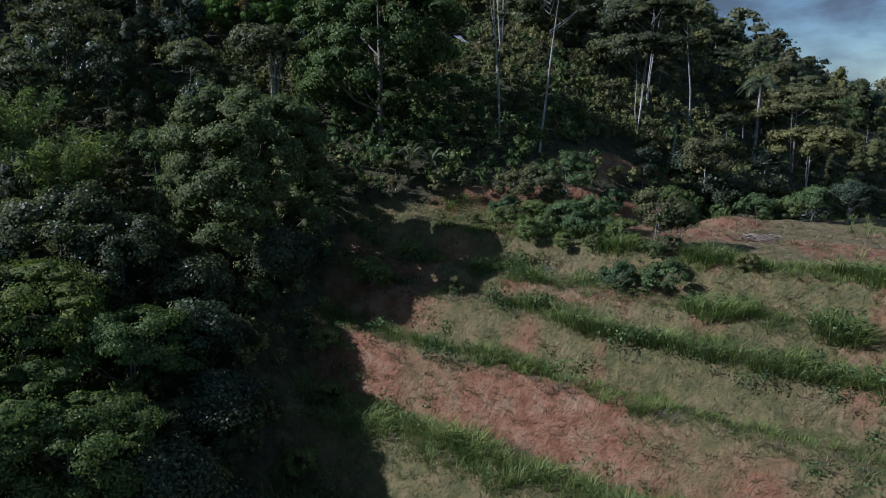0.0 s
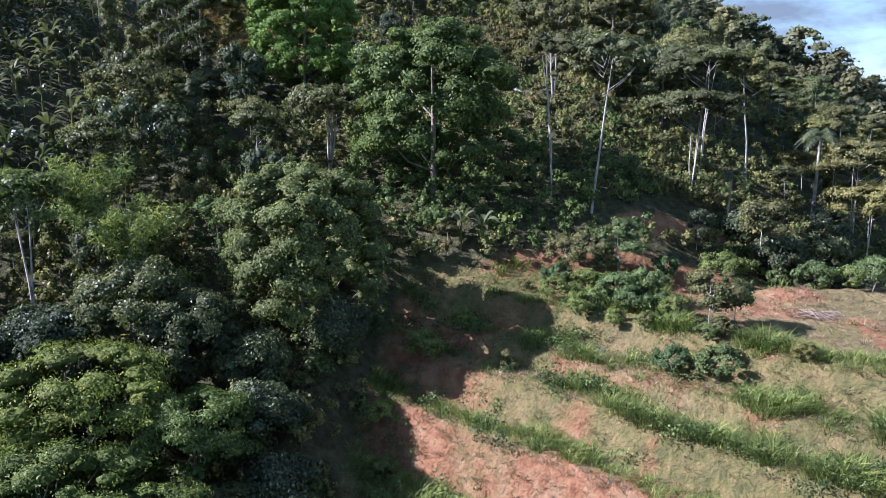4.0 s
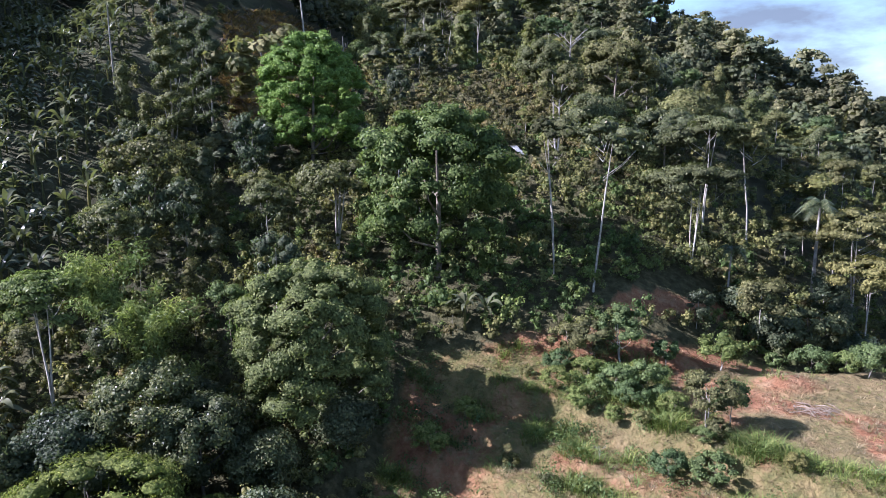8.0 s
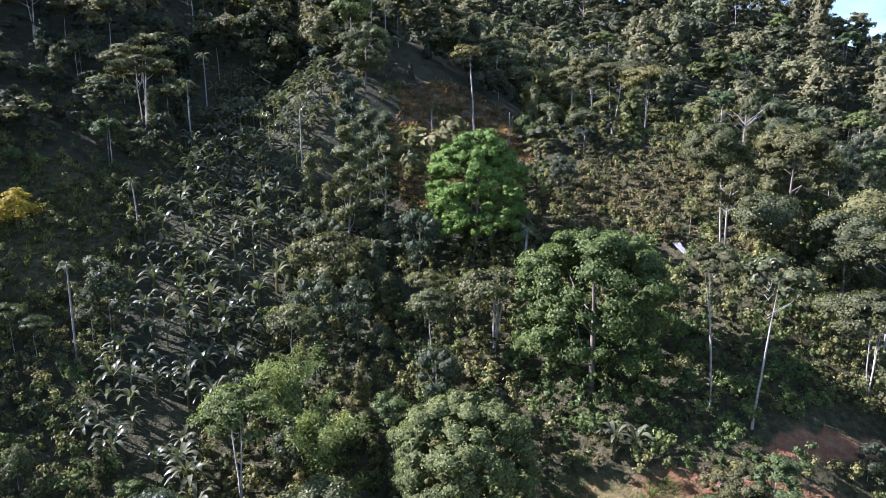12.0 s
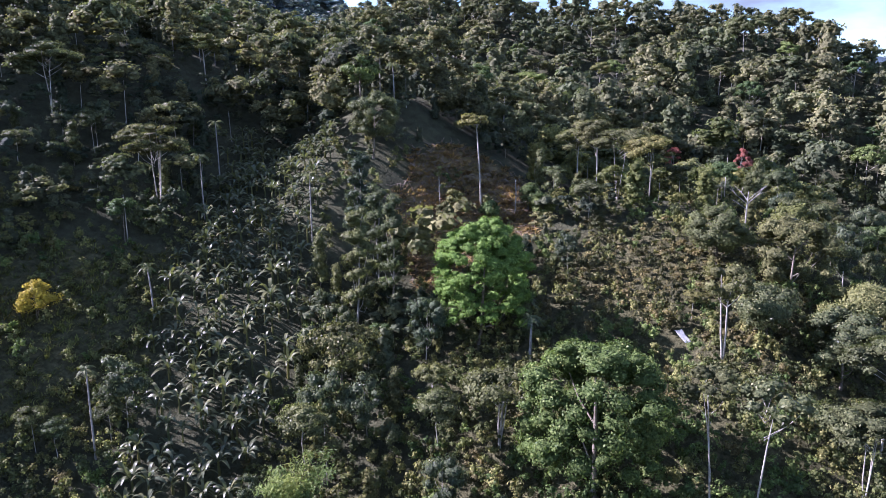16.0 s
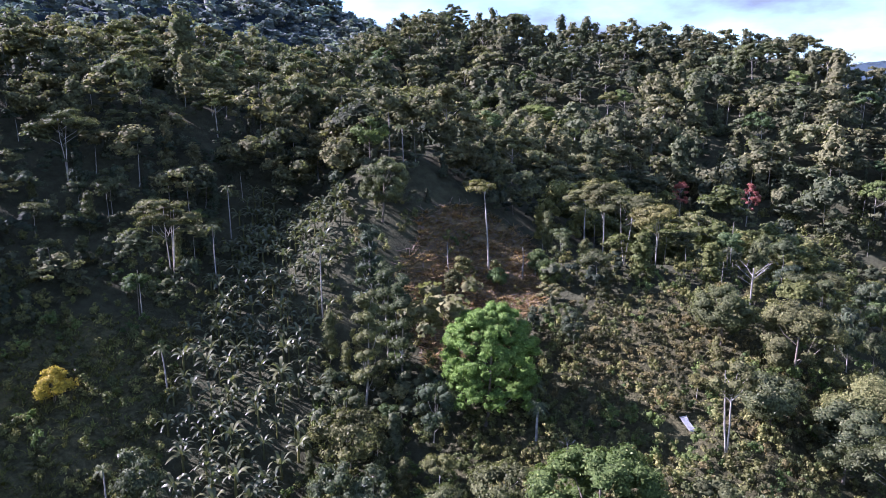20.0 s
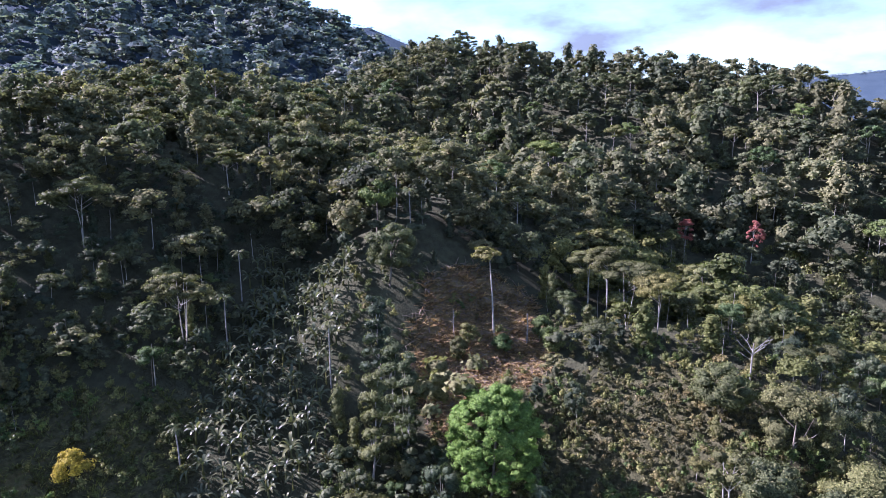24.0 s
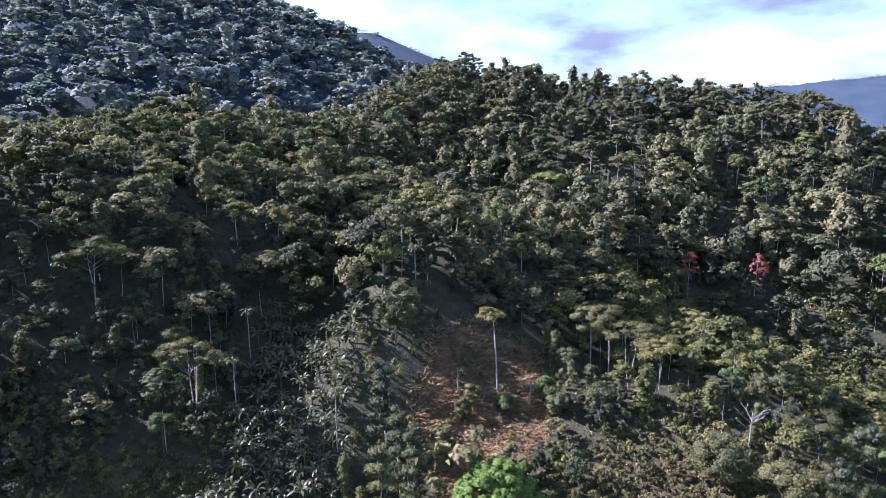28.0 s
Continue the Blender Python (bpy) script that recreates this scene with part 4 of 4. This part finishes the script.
def build_far_wood():
    rng = np.random.default_rng(5)
    taken = np.array([(a, b, r) for a, b, r in TAKEN if b > 60])

    def shapes(count, size, seed, pieces):
        out = []
        for k in range(12):
            kind = ("umbrella", "flat", "round", "umbrella", "column", "umbrella", "round", "umbrella", "umbrella", "round", "column", "flat")[k]
            high, deep, wide = {"round": (12.0, 11.0, 4.7), "flat": (13.5, 9.0, 5.2), "column": (13.5, 12.5, 3.6), "umbrella": (13.0, 9.0, 5.8)}[kind]
            stems, boughs, crown = tree_shape(seed + k, high, wide, deep, pieces, 6.3 / pieces ** 0.5, count, size, shape=kind, limbs=0, thick=0.01, rough=True, core=0.74, stray=0.45, flat={"flat": 0.5, "umbrella": 0.65}.get(kind, 0.9))
            out.append((crown, (stems[0][0], halved(stems[0][1]))))
        return out

    for name, gap, near, reach, count, size, pieces, green, box, label in (
            ("forest", 5.6, 88, 240, 520, 0.56, 13, FAR, (-260, 40, 40, 240), "dense dark green rainforest on the nearer slopes"),
            ("sunny_wood", 5.4, 88, 240, 560, 0.5, 13, SUNNY, (-36, 120, 40, 240), "light olive-green wood on the sunny slope"),
            ("ridge_forest", 6.8, 235, 440, 300, 0.8, 12, FAR, (-330, 250, 150, 395), "dense dark green rainforest canopy covering the ridge"),
            ("distant_forest", 9.4, 440, 900, 50, 1.7, 6, HAZE_BLUE, (-800, -60, 230, 720), "forest on the far hill, haze blue put into its leaf colour")):
        x, y = scatter(rng, *box, gap)
        d = np.hypot(x, y)
        keep = in_sight(x, y) & (d > near) & (d <= reach) & (open_land(x, y) < 0.3) & (thicket(x, y) < 0.3) & ~gully(x, y)
        sunny = x > np.where(y > 122, -30 + 0.12 * (y - 122), -8)
        if name in ("forest", "sunny_wood"):
            keep &= sunny == (name == "sunny_wood")
        if name == "distant_forest":
            keep &= (height(x, y) > 25) & (np.exp(-np.hypot((x + 300) / 60, (y - 600) / 45) ** 2) < 0.45)
        else:
            keep &= beyond(x, y) < 26
            clear = np.min(np.hypot(x[:, None] - taken[:, 0], y[:, None] - taken[:, 1]) - 0.8 * taken[:, 2], axis=1) > 0.8
            keep &= clear
        x, y = x[keep], y[keep]
        made = shapes(count, size, 500 + int(near), pieces)
        s = rng.choice([0.5, 0.75, 0.95, 1.2, 1.5], len(x), p=[0.22, 0.24, 0.26, 0.18, 0.1]) * rng.uniform(0.88, 1.12, len(x)) * {"distant_forest": 1.42, "ridge_forest": 1.14, "forest": 0.86}.get(name, 1.0)
        if name == "ridge_forest":
            s = np.where(beyond(x, y) > -24, np.minimum(s, 1.12), s)
        s = s * np.where((x < -80) & (y < 95), 0.65, 1.0)
        low = step(1.0, 0.75, np.hypot((x - 35) / 62, (y - 215) / 48))
        s = s * (1 - 0.4 * low) * (1 - (0.2 * step(-18, -4, x) + 0.32 * step(14, 30, x)) * (y < 165))
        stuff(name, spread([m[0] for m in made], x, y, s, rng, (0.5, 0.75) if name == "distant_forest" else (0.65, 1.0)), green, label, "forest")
        if name in ("forest", "ridge_forest"):
            gap2 = 4.2 if name == "forest" else 6.0
            u, w = scatter(rng, *box, gap2)
            d = np.hypot(u, w)
            low = in_sight(u, w) & (d > near) & (d <= reach) & (open_land(u, w) < 0.3) & (thicket(u, w) < 0.3) & (beyond(u, w) < 4) & (u < np.where(w > 122, -30 + 0.12 * (w - 122), -8) + (300 if name == "ridge_forest" else 0))
            low &= (np.hypot((u - 35) / 66, (w - 215) / 52) > 1) & (~gully(u, w) | (w > 123))
            plants = [m[0] for m in shapes(60 if name == "forest" else 36, size * 1.25, 700 + int(near), 6)]
            stuff(name + "_understorey", spread(plants, u[low], w[low], rng.uniform(0.28, 0.5, low.sum()), rng, (0.7, 1.0)), green, "low shady saplings filling the forest floor", "saplings")
        if name != "distant_forest":
            some = rng.uniform(size=len(x)) < 0.3
            trunks = spread([m[1] for m in made], x[some] + 1.6, y[some] - 2.4, s[some] * 0.8, rng)
            stuff(name + "_trunks", trunks, PALE_BARK, "pale trunks standing in the dense rainforest", "trunks")


def build_undergrowth():
    rng = np.random.default_rng(8)

    def bush(seed, high, wide, count, size, core=0.0):
        r = np.random.default_rng(seed)
        n = 4
        a, q = r.uniform(0, 6.283, n), np.sqrt(r.uniform(0, 1, n)) * wide * 0.65
        c = np.stack([q * np.cos(a), q * np.sin(a), r.uniform(0.25, 0.85, n) * high], -1)
        return clumps(r, c, np.full(n, wide * 0.5) * r.uniform(0.7, 1.2, n), count, size, 0.8, core=core)

    x, y = scatter(rng, -112, 60, 22, 138, 1.42)
    d = np.hypot(x, y)
    keep = in_sight(x, y, -58, 40) & (d < 132) & (terrace_zone(x, y) < 0.45) & ((cleared(x, y) < 0.35) | (rng.uniform(size=x.shape) < 0.13)) & (grove(x, y) < 0.6)
    keep &= (meadow(x, y) < 0.4) | (ripple(x, y, 11, 4.0) + 0.6 * rng.normal(size=x.shape) > 0.1)
    road = np.hypot((x - 16.5) / 7, (y - 67.3 - 0.45 * (x - 16.5)) / 3.0) < 1
    keep &= (np.hypot(x - 2.2, y - 90.6) > 2.6) & ~road & (rng.uniform(size=x.shape) < 0.4 + 0.6 * np.maximum(thicket(x, y), y < 78))
    x, y = x[keep], y[keep]
    brown = 0.5 + 0.5 * ripple(x, y, 16, 3.0) + 0.5 * step(1, 0.6, np.hypot((x + 2) / 27, (y - 106) / 20)) + 0.2 * rng.normal(size=len(x))
    fresh = 0.5 + 0.5 * ripple(x, y, 13, 8.0) + 0.6 * step(1, 0.6, np.hypot((x - 2) / 18, (y - 70) / 12)) + 0.2 * rng.normal(size=len(x))
    sort = np.where(brown + 0.25 * rng.normal(size=len(x)) > 1.05, 2, np.where(fresh > 0.75, 1, 0))
    for k, (name, green, label) in enumerate((("undergrowth", UNDER, "dark green leafy undergrowth between the trees"), ("fresh_undergrowth", FRESH, "light green coffee bushes and weeds on the slope"), ("dry_undergrowth", RUST, "brown withered coffee bushes on the slope"))):
        shapes = [bush(700 + 10 * k + j, 2.1 + 0.3 * j, 1.35, 90, 0.28, 0.6) for j in range(5)]
        u, v = x[sort == k], y[sort == k]
        stuff(name, spread(shapes, u, v, rng.uniform(0.5, 1.12, len(u)), rng), green, label, "undergrowth")
    x, y = sown(rng, -30, 110, 150, 268, 3.6)
    keep = (np.hypot((x - 35) / 66, (y - 215) / 52) < 1) & (beyond(x, y) < 5) & (np.hypot(x - 19.3, y - 256) > 8) & (np.hypot(x + 2.3, y - 248) > 8)
    shapes = [bush(760 + j, 2.6 + 0.3 * j, 2.2, 80, 0.62) for j in range(4)]
    stuff("valley_scrub", spread(shapes, x[keep], y[keep], rng.uniform(0.7, 1.7, keep.sum()), rng), SUNNY, "light green scrub filling the valley behind the slope", "scrub")


def build_horizon_wood():
    """Treetops along the crests of the farthest hills."""
    rng = np.random.default_rng(9)
    xs, ys = [], []
    for crest in (CREST_CONE, CREST_RIGHT_FAR):
        for (ax, ay, _), (bx, by, _) in zip(crest, crest[1:]):
            n = int(math.hypot(bx - ax, by - ay) / 4.0)
            u = rng.uniform(0, 1, n)
            xs.append(ax + u * (bx - ax) + rng.normal(size=n) * 8)
            ys.append(ay + u * (by - ay) - np.abs(rng.normal(size=n)) * 14)
    x, y = np.concatenate(xs), np.concatenate(ys)
    keep = in_sight(x, y, -60, 30)
    # crowns sit low, so that no light shows under them
    made = [tree_shape(560 + k, 15, 6.5, 11, 6, 2.4, 8, 2.2, limbs=0, rough=True, core=0.6, stray=0.15)[2] for k in range(5)]
    made = [(v - np.array((0, 0, 7.0)), f, deep) for v, f, deep in made]
    made = spread(made, x[keep], y[keep], rng.uniform(0.6, 1.0, keep.sum()), rng, (0.4, 0.6))
    # The leaf colour carries the painted haze blue here as well.
    stuff("horizon_forest", made, HAZE_BLUE, "treetops along the farthest hills, haze blue put into their leaf colour", "forest")


def build_emergents():
    """Broad layered crowns that stand above the canopy of the ridge."""
    rng = np.random.default_rng(61)
    models = []
    for k, (g, w) in enumerate(((OLIVE, "olive"), (SUNNY, "yellow-green"), (GREY, "grey-green"), (FRESH, "fresh green"))):
        models.append(make_tree("emergent_tree", tree_shape(970 + k, 17.0, 6.6, 8.5, 26, 1.6, 1200, 0.5, shape="umbrella", thick=0.01, limbs=6, flat=0.6, core=0.75), PALE_BARK, g, w + " broad-crowned tree rising above the ridge forest", "tree", "emergent trees"))
    n = 0
    while n < 70:
        x, y = rng.uniform(-190, 70), rng.uniform(120, 350)
        hidden = float(beyond(np.array([x]), np.array([y]))[0])
        if not in_sight(x, y, -54, 24) or hidden > -4 or math.hypot(x, y) < 150 or not is_free(x, y, 1.3) or math.hypot((x - 35) / 60, (y - 215) / 46) < 1 or (-45 < x < 30 and y < 160):
            continue
        m = stand(x, y, rng.uniform(0, 6.28), rng.uniform(0.75, 1.15), 0.0, rng.uniform(0.85, 1.05))
        if n < 4:
            models[n].matrix_basis = m
        else:
            copy_thing(models[int(rng.integers(0, 4))], m)
        claim(x, y, 6.0)
        n += 1


build_near_wood()
build_emergents()
build_far_wood()
build_horizon_wood()
build_undergrowth()

# ---- grass, straw and litter ----
def tufts(seed, high, blades, wide, width=0.07):
    """One tussock of narrow bent blades."""
    rng = np.random.default_rng(seed)
    a = rng.uniform(0, 6.283, blades)
    out = np.stack([np.cos(a), np.sin(a), np.zeros(blades)], -1)
    side = np.stack([-np.sin(a), np.cos(a), np.zeros(blades)], -1) * width * 0.5
    root = out * rng.uniform(0, wide * 0.4, (blades, 1)) + np.array((0, 0, -0.05))
    h = high * rng.uniform(0.6, 1.15, (blades, 1))
    knee = root + out * wide * 0.25 + np.array((0, 0, 1)) * h * 0.7
    tip = root + out * wide * rng.uniform(0.5, 1.1, (blades, 1)) + np.array((0, 0, 1)) * h
    v = np.stack([root - side, root + side, knee + side * 0.9, knee - side * 0.9, tip + side * 0.1, tip - side * 0.1], 1)
    i = np.arange(blades)[:, None] * 6
    return v.reshape(-1, 3), np.concatenate([i + np.array([[0, 1, 2, 3]]), i + np.array([[3, 2, 4, 5]])])


def build_grass():
    rng = np.random.default_rng(44)
    x, y = sown(rng, -13, 46, 22, 62, 0.3)
    s = 0.6 * x + 0.8 * y + 0.5 * ripple(x, y, 9, 1.0)
    zone = terrace_zone(x, y)
    e = 0.3
    steep = np.hypot(height(x + e, y) - height(x - e, y), height(x, y + e) - height(x, y - e)) / (2 * e)
    patchy = 0.5 + 0.5 * ripple(x, y, 5.0, 6.0) + 0.25 * ripple(x, y, 1.9, 2.0)
    band = lambda middle, half: np.exp(-((s - middle) / half) ** 2)
    torn = np.clip(0.35 + 1.3 * ripple(x, y, 3.6, 6.0) + 0.6 * ripple(x, y, 1.7, 2.0), 0, 1)
    strip = 1.2 * band(34.3, 0.42)
    lush = 1.3 * band(37.7, 1.0) * step(5.5, 7.5, x) + 0.8 * band(41.8, 1.6) * step(8, 15, x) * torn ** 1.5 + 1.2 * band(45.9, 1.3) * step(15, 18, x) * (0.5 + 0.5 * torn)
    lush = lush + 0.45 * band(38.4, 1.3) * step(8, 4, x) * step(-4, 0, x) * torn ** 2 + band(29.4, 1.2) + band(24.0, 1.1)
    weeds = step(1.0, 0.6, np.hypot((x - 9) / 8, (y - 52) / 7.5))
    field = (s > 47.5) & (x > 14) & (y < 62)
    lush = np.clip(lush * (0.45 + 0.75 * patchy) + 0.5 * weeds * torn + 0.45 * step(0.6, 0.95, torn), 0, 1.1) * (steep < 1.3)
    low_bank = (s > 30.4) & (s < 33.2) & (x < 8)
    chance = rng.uniform(size=x.shape)
    green = (zone > 0.4) & (chance < np.where(field, 0.09, np.where(low_bank, 0.06, 0.5 + 0.6 * lush + 0.3 * torn + strip)))
    tall = 0.22 + 0.95 * np.clip(lush, 0, 1) + 0.16 * torn + 0.3 * strip
    shapes = [tufts(800 + k, 0.72, 9, 0.95, 0.04) for k in range(6)]
    stuff("terrace_grass", spread(shapes, x[green], y[green], (tall * rng.uniform(0.8, 1.25, x.shape))[green], rng), GRASS, "tall green grass along the terrace edges", "grass")
    dry = (zone > 0.4) & ~green & (rng.uniform(size=x.shape) < np.where(field, 0.2, 0.55 + 0.3 * step(0.2, 0.8, steep) * (0.4 + patchy))) & (s < 62)
    shapes = [tufts(820 + k, 0.26, 10, 0.5, 0.03) for k in range(5)]
    stuff("dry_grass", spread(shapes, x[dry], y[dry], rng.uniform(0.5, 1.3, dry.sum()), rng), STRAW, "dry straw-coloured grass on the clay banks", "grass")
    mx, my = sown(rng, -100, -50, 44, 96, 0.62)
    m = (meadow(mx, my) > 0.4) & (grove(mx, my) < 0.4) & (rng.uniform(size=mx.shape) < 0.6)
    shapes = [tufts(840 + k, 0.6, 9, 1.0, 0.1) for k in range(5)]
    stuff("meadow_grass", spread(shapes, mx[m], my[m], rng.uniform(0.5, 1.3, m.sum()), rng), MEADOW, "rough green grass on the open slope", "grass")


def build_slash():
    """Felled stems and dead fronds strewn over the cleared patch."""
    rng = np.random.default_rng(55)
    x, y = sown(rng, -50, -14, 94, 144, 0.68)
    keep = cleared(x, y) > 0.3
    pieces = []
    for a, b in zip(x[keep], y[keep]):
        z = up(a, b)
        t, long = rng.uniform(0, 6.283), rng.uniform(0.7, 2.6)
        d = np.array((math.cos(t) * long, math.sin(t) * long, 0))
        far = up(a + d[0], b + d[1])
        r = rng.uniform(0.03, 0.09)
        mid = rng.uniform(0.1, 0.35)
        pieces.append(tube([(a, b, z + 0.05), (a + d[0] * 0.5, b + d[1] * 0.5, (z + far) / 2 + mid), (a + d[0], b + d[1], far + 0.08)], [r, r, r * 0.5], 4))
    tagged(new("slash", mesh_of("slash", *joined(pieces), DRY_WOOD, True)), "felled stems and dry branches strewn over cleared ground", "branches", kind="stuff")
    shapes = [tufts(860 + k, 0.5, 11, 1.5, 0.16) for k in range(5)]
    stuff("dead_fronds", spread(shapes, x[keep], y[keep], rng.uniform(0.5, 1.4, keep.sum()), rng), STRAW, "dead brown fronds lying on the cleared patch", "fronds")


def build_weeds():
    """Leafy weeds and creepers on the banks and strips."""
    rng = np.random.default_rng(77)
    x, y = scatter(rng, -12, 44, 22, 62, 1.15)
    s = 0.6 * x + 0.8 * y + 0.5 * ripple(x, y, 9, 1.0)
    patchy = 0.5 + 0.5 * ripple(x, y, 6.0, 3.0) + 0.3 * ripple(x, y, 2.4, 9.0)
    weeds = step(1.0, 0.6, np.hypot((x - 9) / 8.5, (y - 52) / 8)) + 1.5 * step(-3, -7, x) + 1.1 * np.exp(-((s - 37.5) / 1.1) ** 2) * step(5.5, 7.5, x) + 0.35 * np.exp(-((s - 41.8) / 1.8) ** 2) * step(8, 13, x)
    weeds = weeds + 0.2 * np.exp(-((s - 39) / 2.5) ** 2) * step(8, 3, x)
    field = (s > 47) & (x > 12)
    keep = (terrace_zone(x, y) > 0.3) & ~field & (rng.uniform(size=x.shape) < 0.05 + weeds * patchy)
    shapes = []
    for k in range(5):
        r = np.random.default_rng(900 + k)
        c = np.stack([r.normal(size=8) * 0.55, r.normal(size=8) * 0.55, r.uniform(0.1, 0.6, 8)], -1)
        shapes.append(clumps(r, c, r.uniform(0.2, 0.45, 8), 170, 0.13, 0.8, core=0))
    stuff("weeds", spread(shapes, x[keep], y[keep], rng.uniform(0.6, 1.5, keep.sum()), rng), FRESH, "leafy green weeds over the terrace banks", "weeds")


def build_terrace_bushes():
    """Rounded bushes over the broken middle banks."""
    rng = np.random.default_rng(88)
    models = []
    for k, (g, w) in enumerate(((FRESH, "light green"), (GRASS, "grass-green"), (OLIVE, "olive green"))):
        models.append(make_tree("bush", tree_shape(940 + k, 2.3, 1.5, 2.1, 28, 0.45, 2000, 0.13, thick=0.015, limbs=4, forks=3), BARK, g, w + " leafy bush on the broken terrace bank", "bush", "bushes on the terraces"))
    spots = [(5.2, 57.6), (7.4, 56.2), (9.6, 55.4), (11.2, 56.6), (7.9, 53.0), (10.2, 51.6), (12.4, 52.4), (12.8, 49.8), (10.6, 48.6), (13.9, 46.0), (15.2, 46.6), (8.6, 49.6), (4.6, 54.4), (2.4, 56.8), (6.3, 51.4), (1.0, 47.4), (3.4, 45.2), (-7.2, 42.2), (-8.4, 38.6), (-6.4, 36.2), (-7.8, 46.2), (-5.0, 49.6), (-2.4, 53.0), (18.8, 42.4), (14.2, 43.6), (11.4, 44.6), (26.6, 60.0), (29.0, 59.0), (-6.6, 33.6)]
    for k, (x, y) in enumerate(spots):
        m = stand(x, y, rng.uniform(0, 6.28), rng.uniform(0.55, 1.15), 0.1)
        if k < 3:
            models[k].matrix_basis = m
        else:
            copy_thing(models[int(rng.integers(0, 3))], m)


build_grass()
build_terrace_bushes()
build_weeds()
build_slash()


def build_sheet():
    """A corrugated roofing sheet lying tilted on the slope."""
    n, long, wide = 22, 2.6, 1.1
    v, f = [], []
    for i in range(n + 1):
        for j in range(7):
            v.append((wide * (i / n - 0.5), long * (j / 6 - 0.5), 0.03 * math.sin(i * 2.0) + 0.10 * (j / 6 - 0.5) ** 2 + (0.12 * (i / n) ** 3 if j > 4 else 0)))
    for i in range(n):
        for j in range(6):
            a = i * 7 + j
            f.append((a, a + 7, a + 8, a + 1))
    me = mesh_of("metal_sheet", np.array(v), np.array(f), SHEET, True)
    ob = tagged(new("metal_sheet", me), "weathered pale corrugated roofing sheet lying on the slope", "metal sheet")
    thick = ob.modifiers.new("thickness", "SOLIDIFY")
    thick.thickness = 0.012
    ob.matrix_basis = Matrix.Translation((2.4, 92.2, up(2.4, 92.2) + 0.55)) @ pose(0, 0, 0, 24, 6, 40)


def build_brush_pile():
    rng = np.random.default_rng(66)
    thing = tagged(new("brush_pile"), "heap of dry grey branches on the bare field", "brush pile")
    for k in range(46):
        t, long = rng.uniform(0, 6.283), rng.uniform(0.8, 2.2)
        c = rng.normal(size=2) * np.array((0.9, 0.5))
        d = np.array((math.cos(t), math.sin(t))) * long * 0.5
        z = rng.uniform(0.05, 0.55) * math.exp(-0.4 * float(c @ c))
        r = rng.uniform(0.015, 0.04)
        part("branch", mesh_of("branch", *tube([(c[0] - d[0], c[1] - d[1], z * 0.4), (c[0], c[1], z + 0.1), (c[0] + d[0], c[1] + d[1], z * 0.7)], [r, r, r * 0.4], 4), DRY_WOOD, True), thing)
    thing.matrix_basis = stand(23.4, 51.2)


SHEET = plain("weathered_sheet", (0.3, 0.29, 0.27), (0.46, 0.46, 0.45), 1.5, 0.55, 0.05, spec=0.4)
build_sheet()
build_brush_pile()
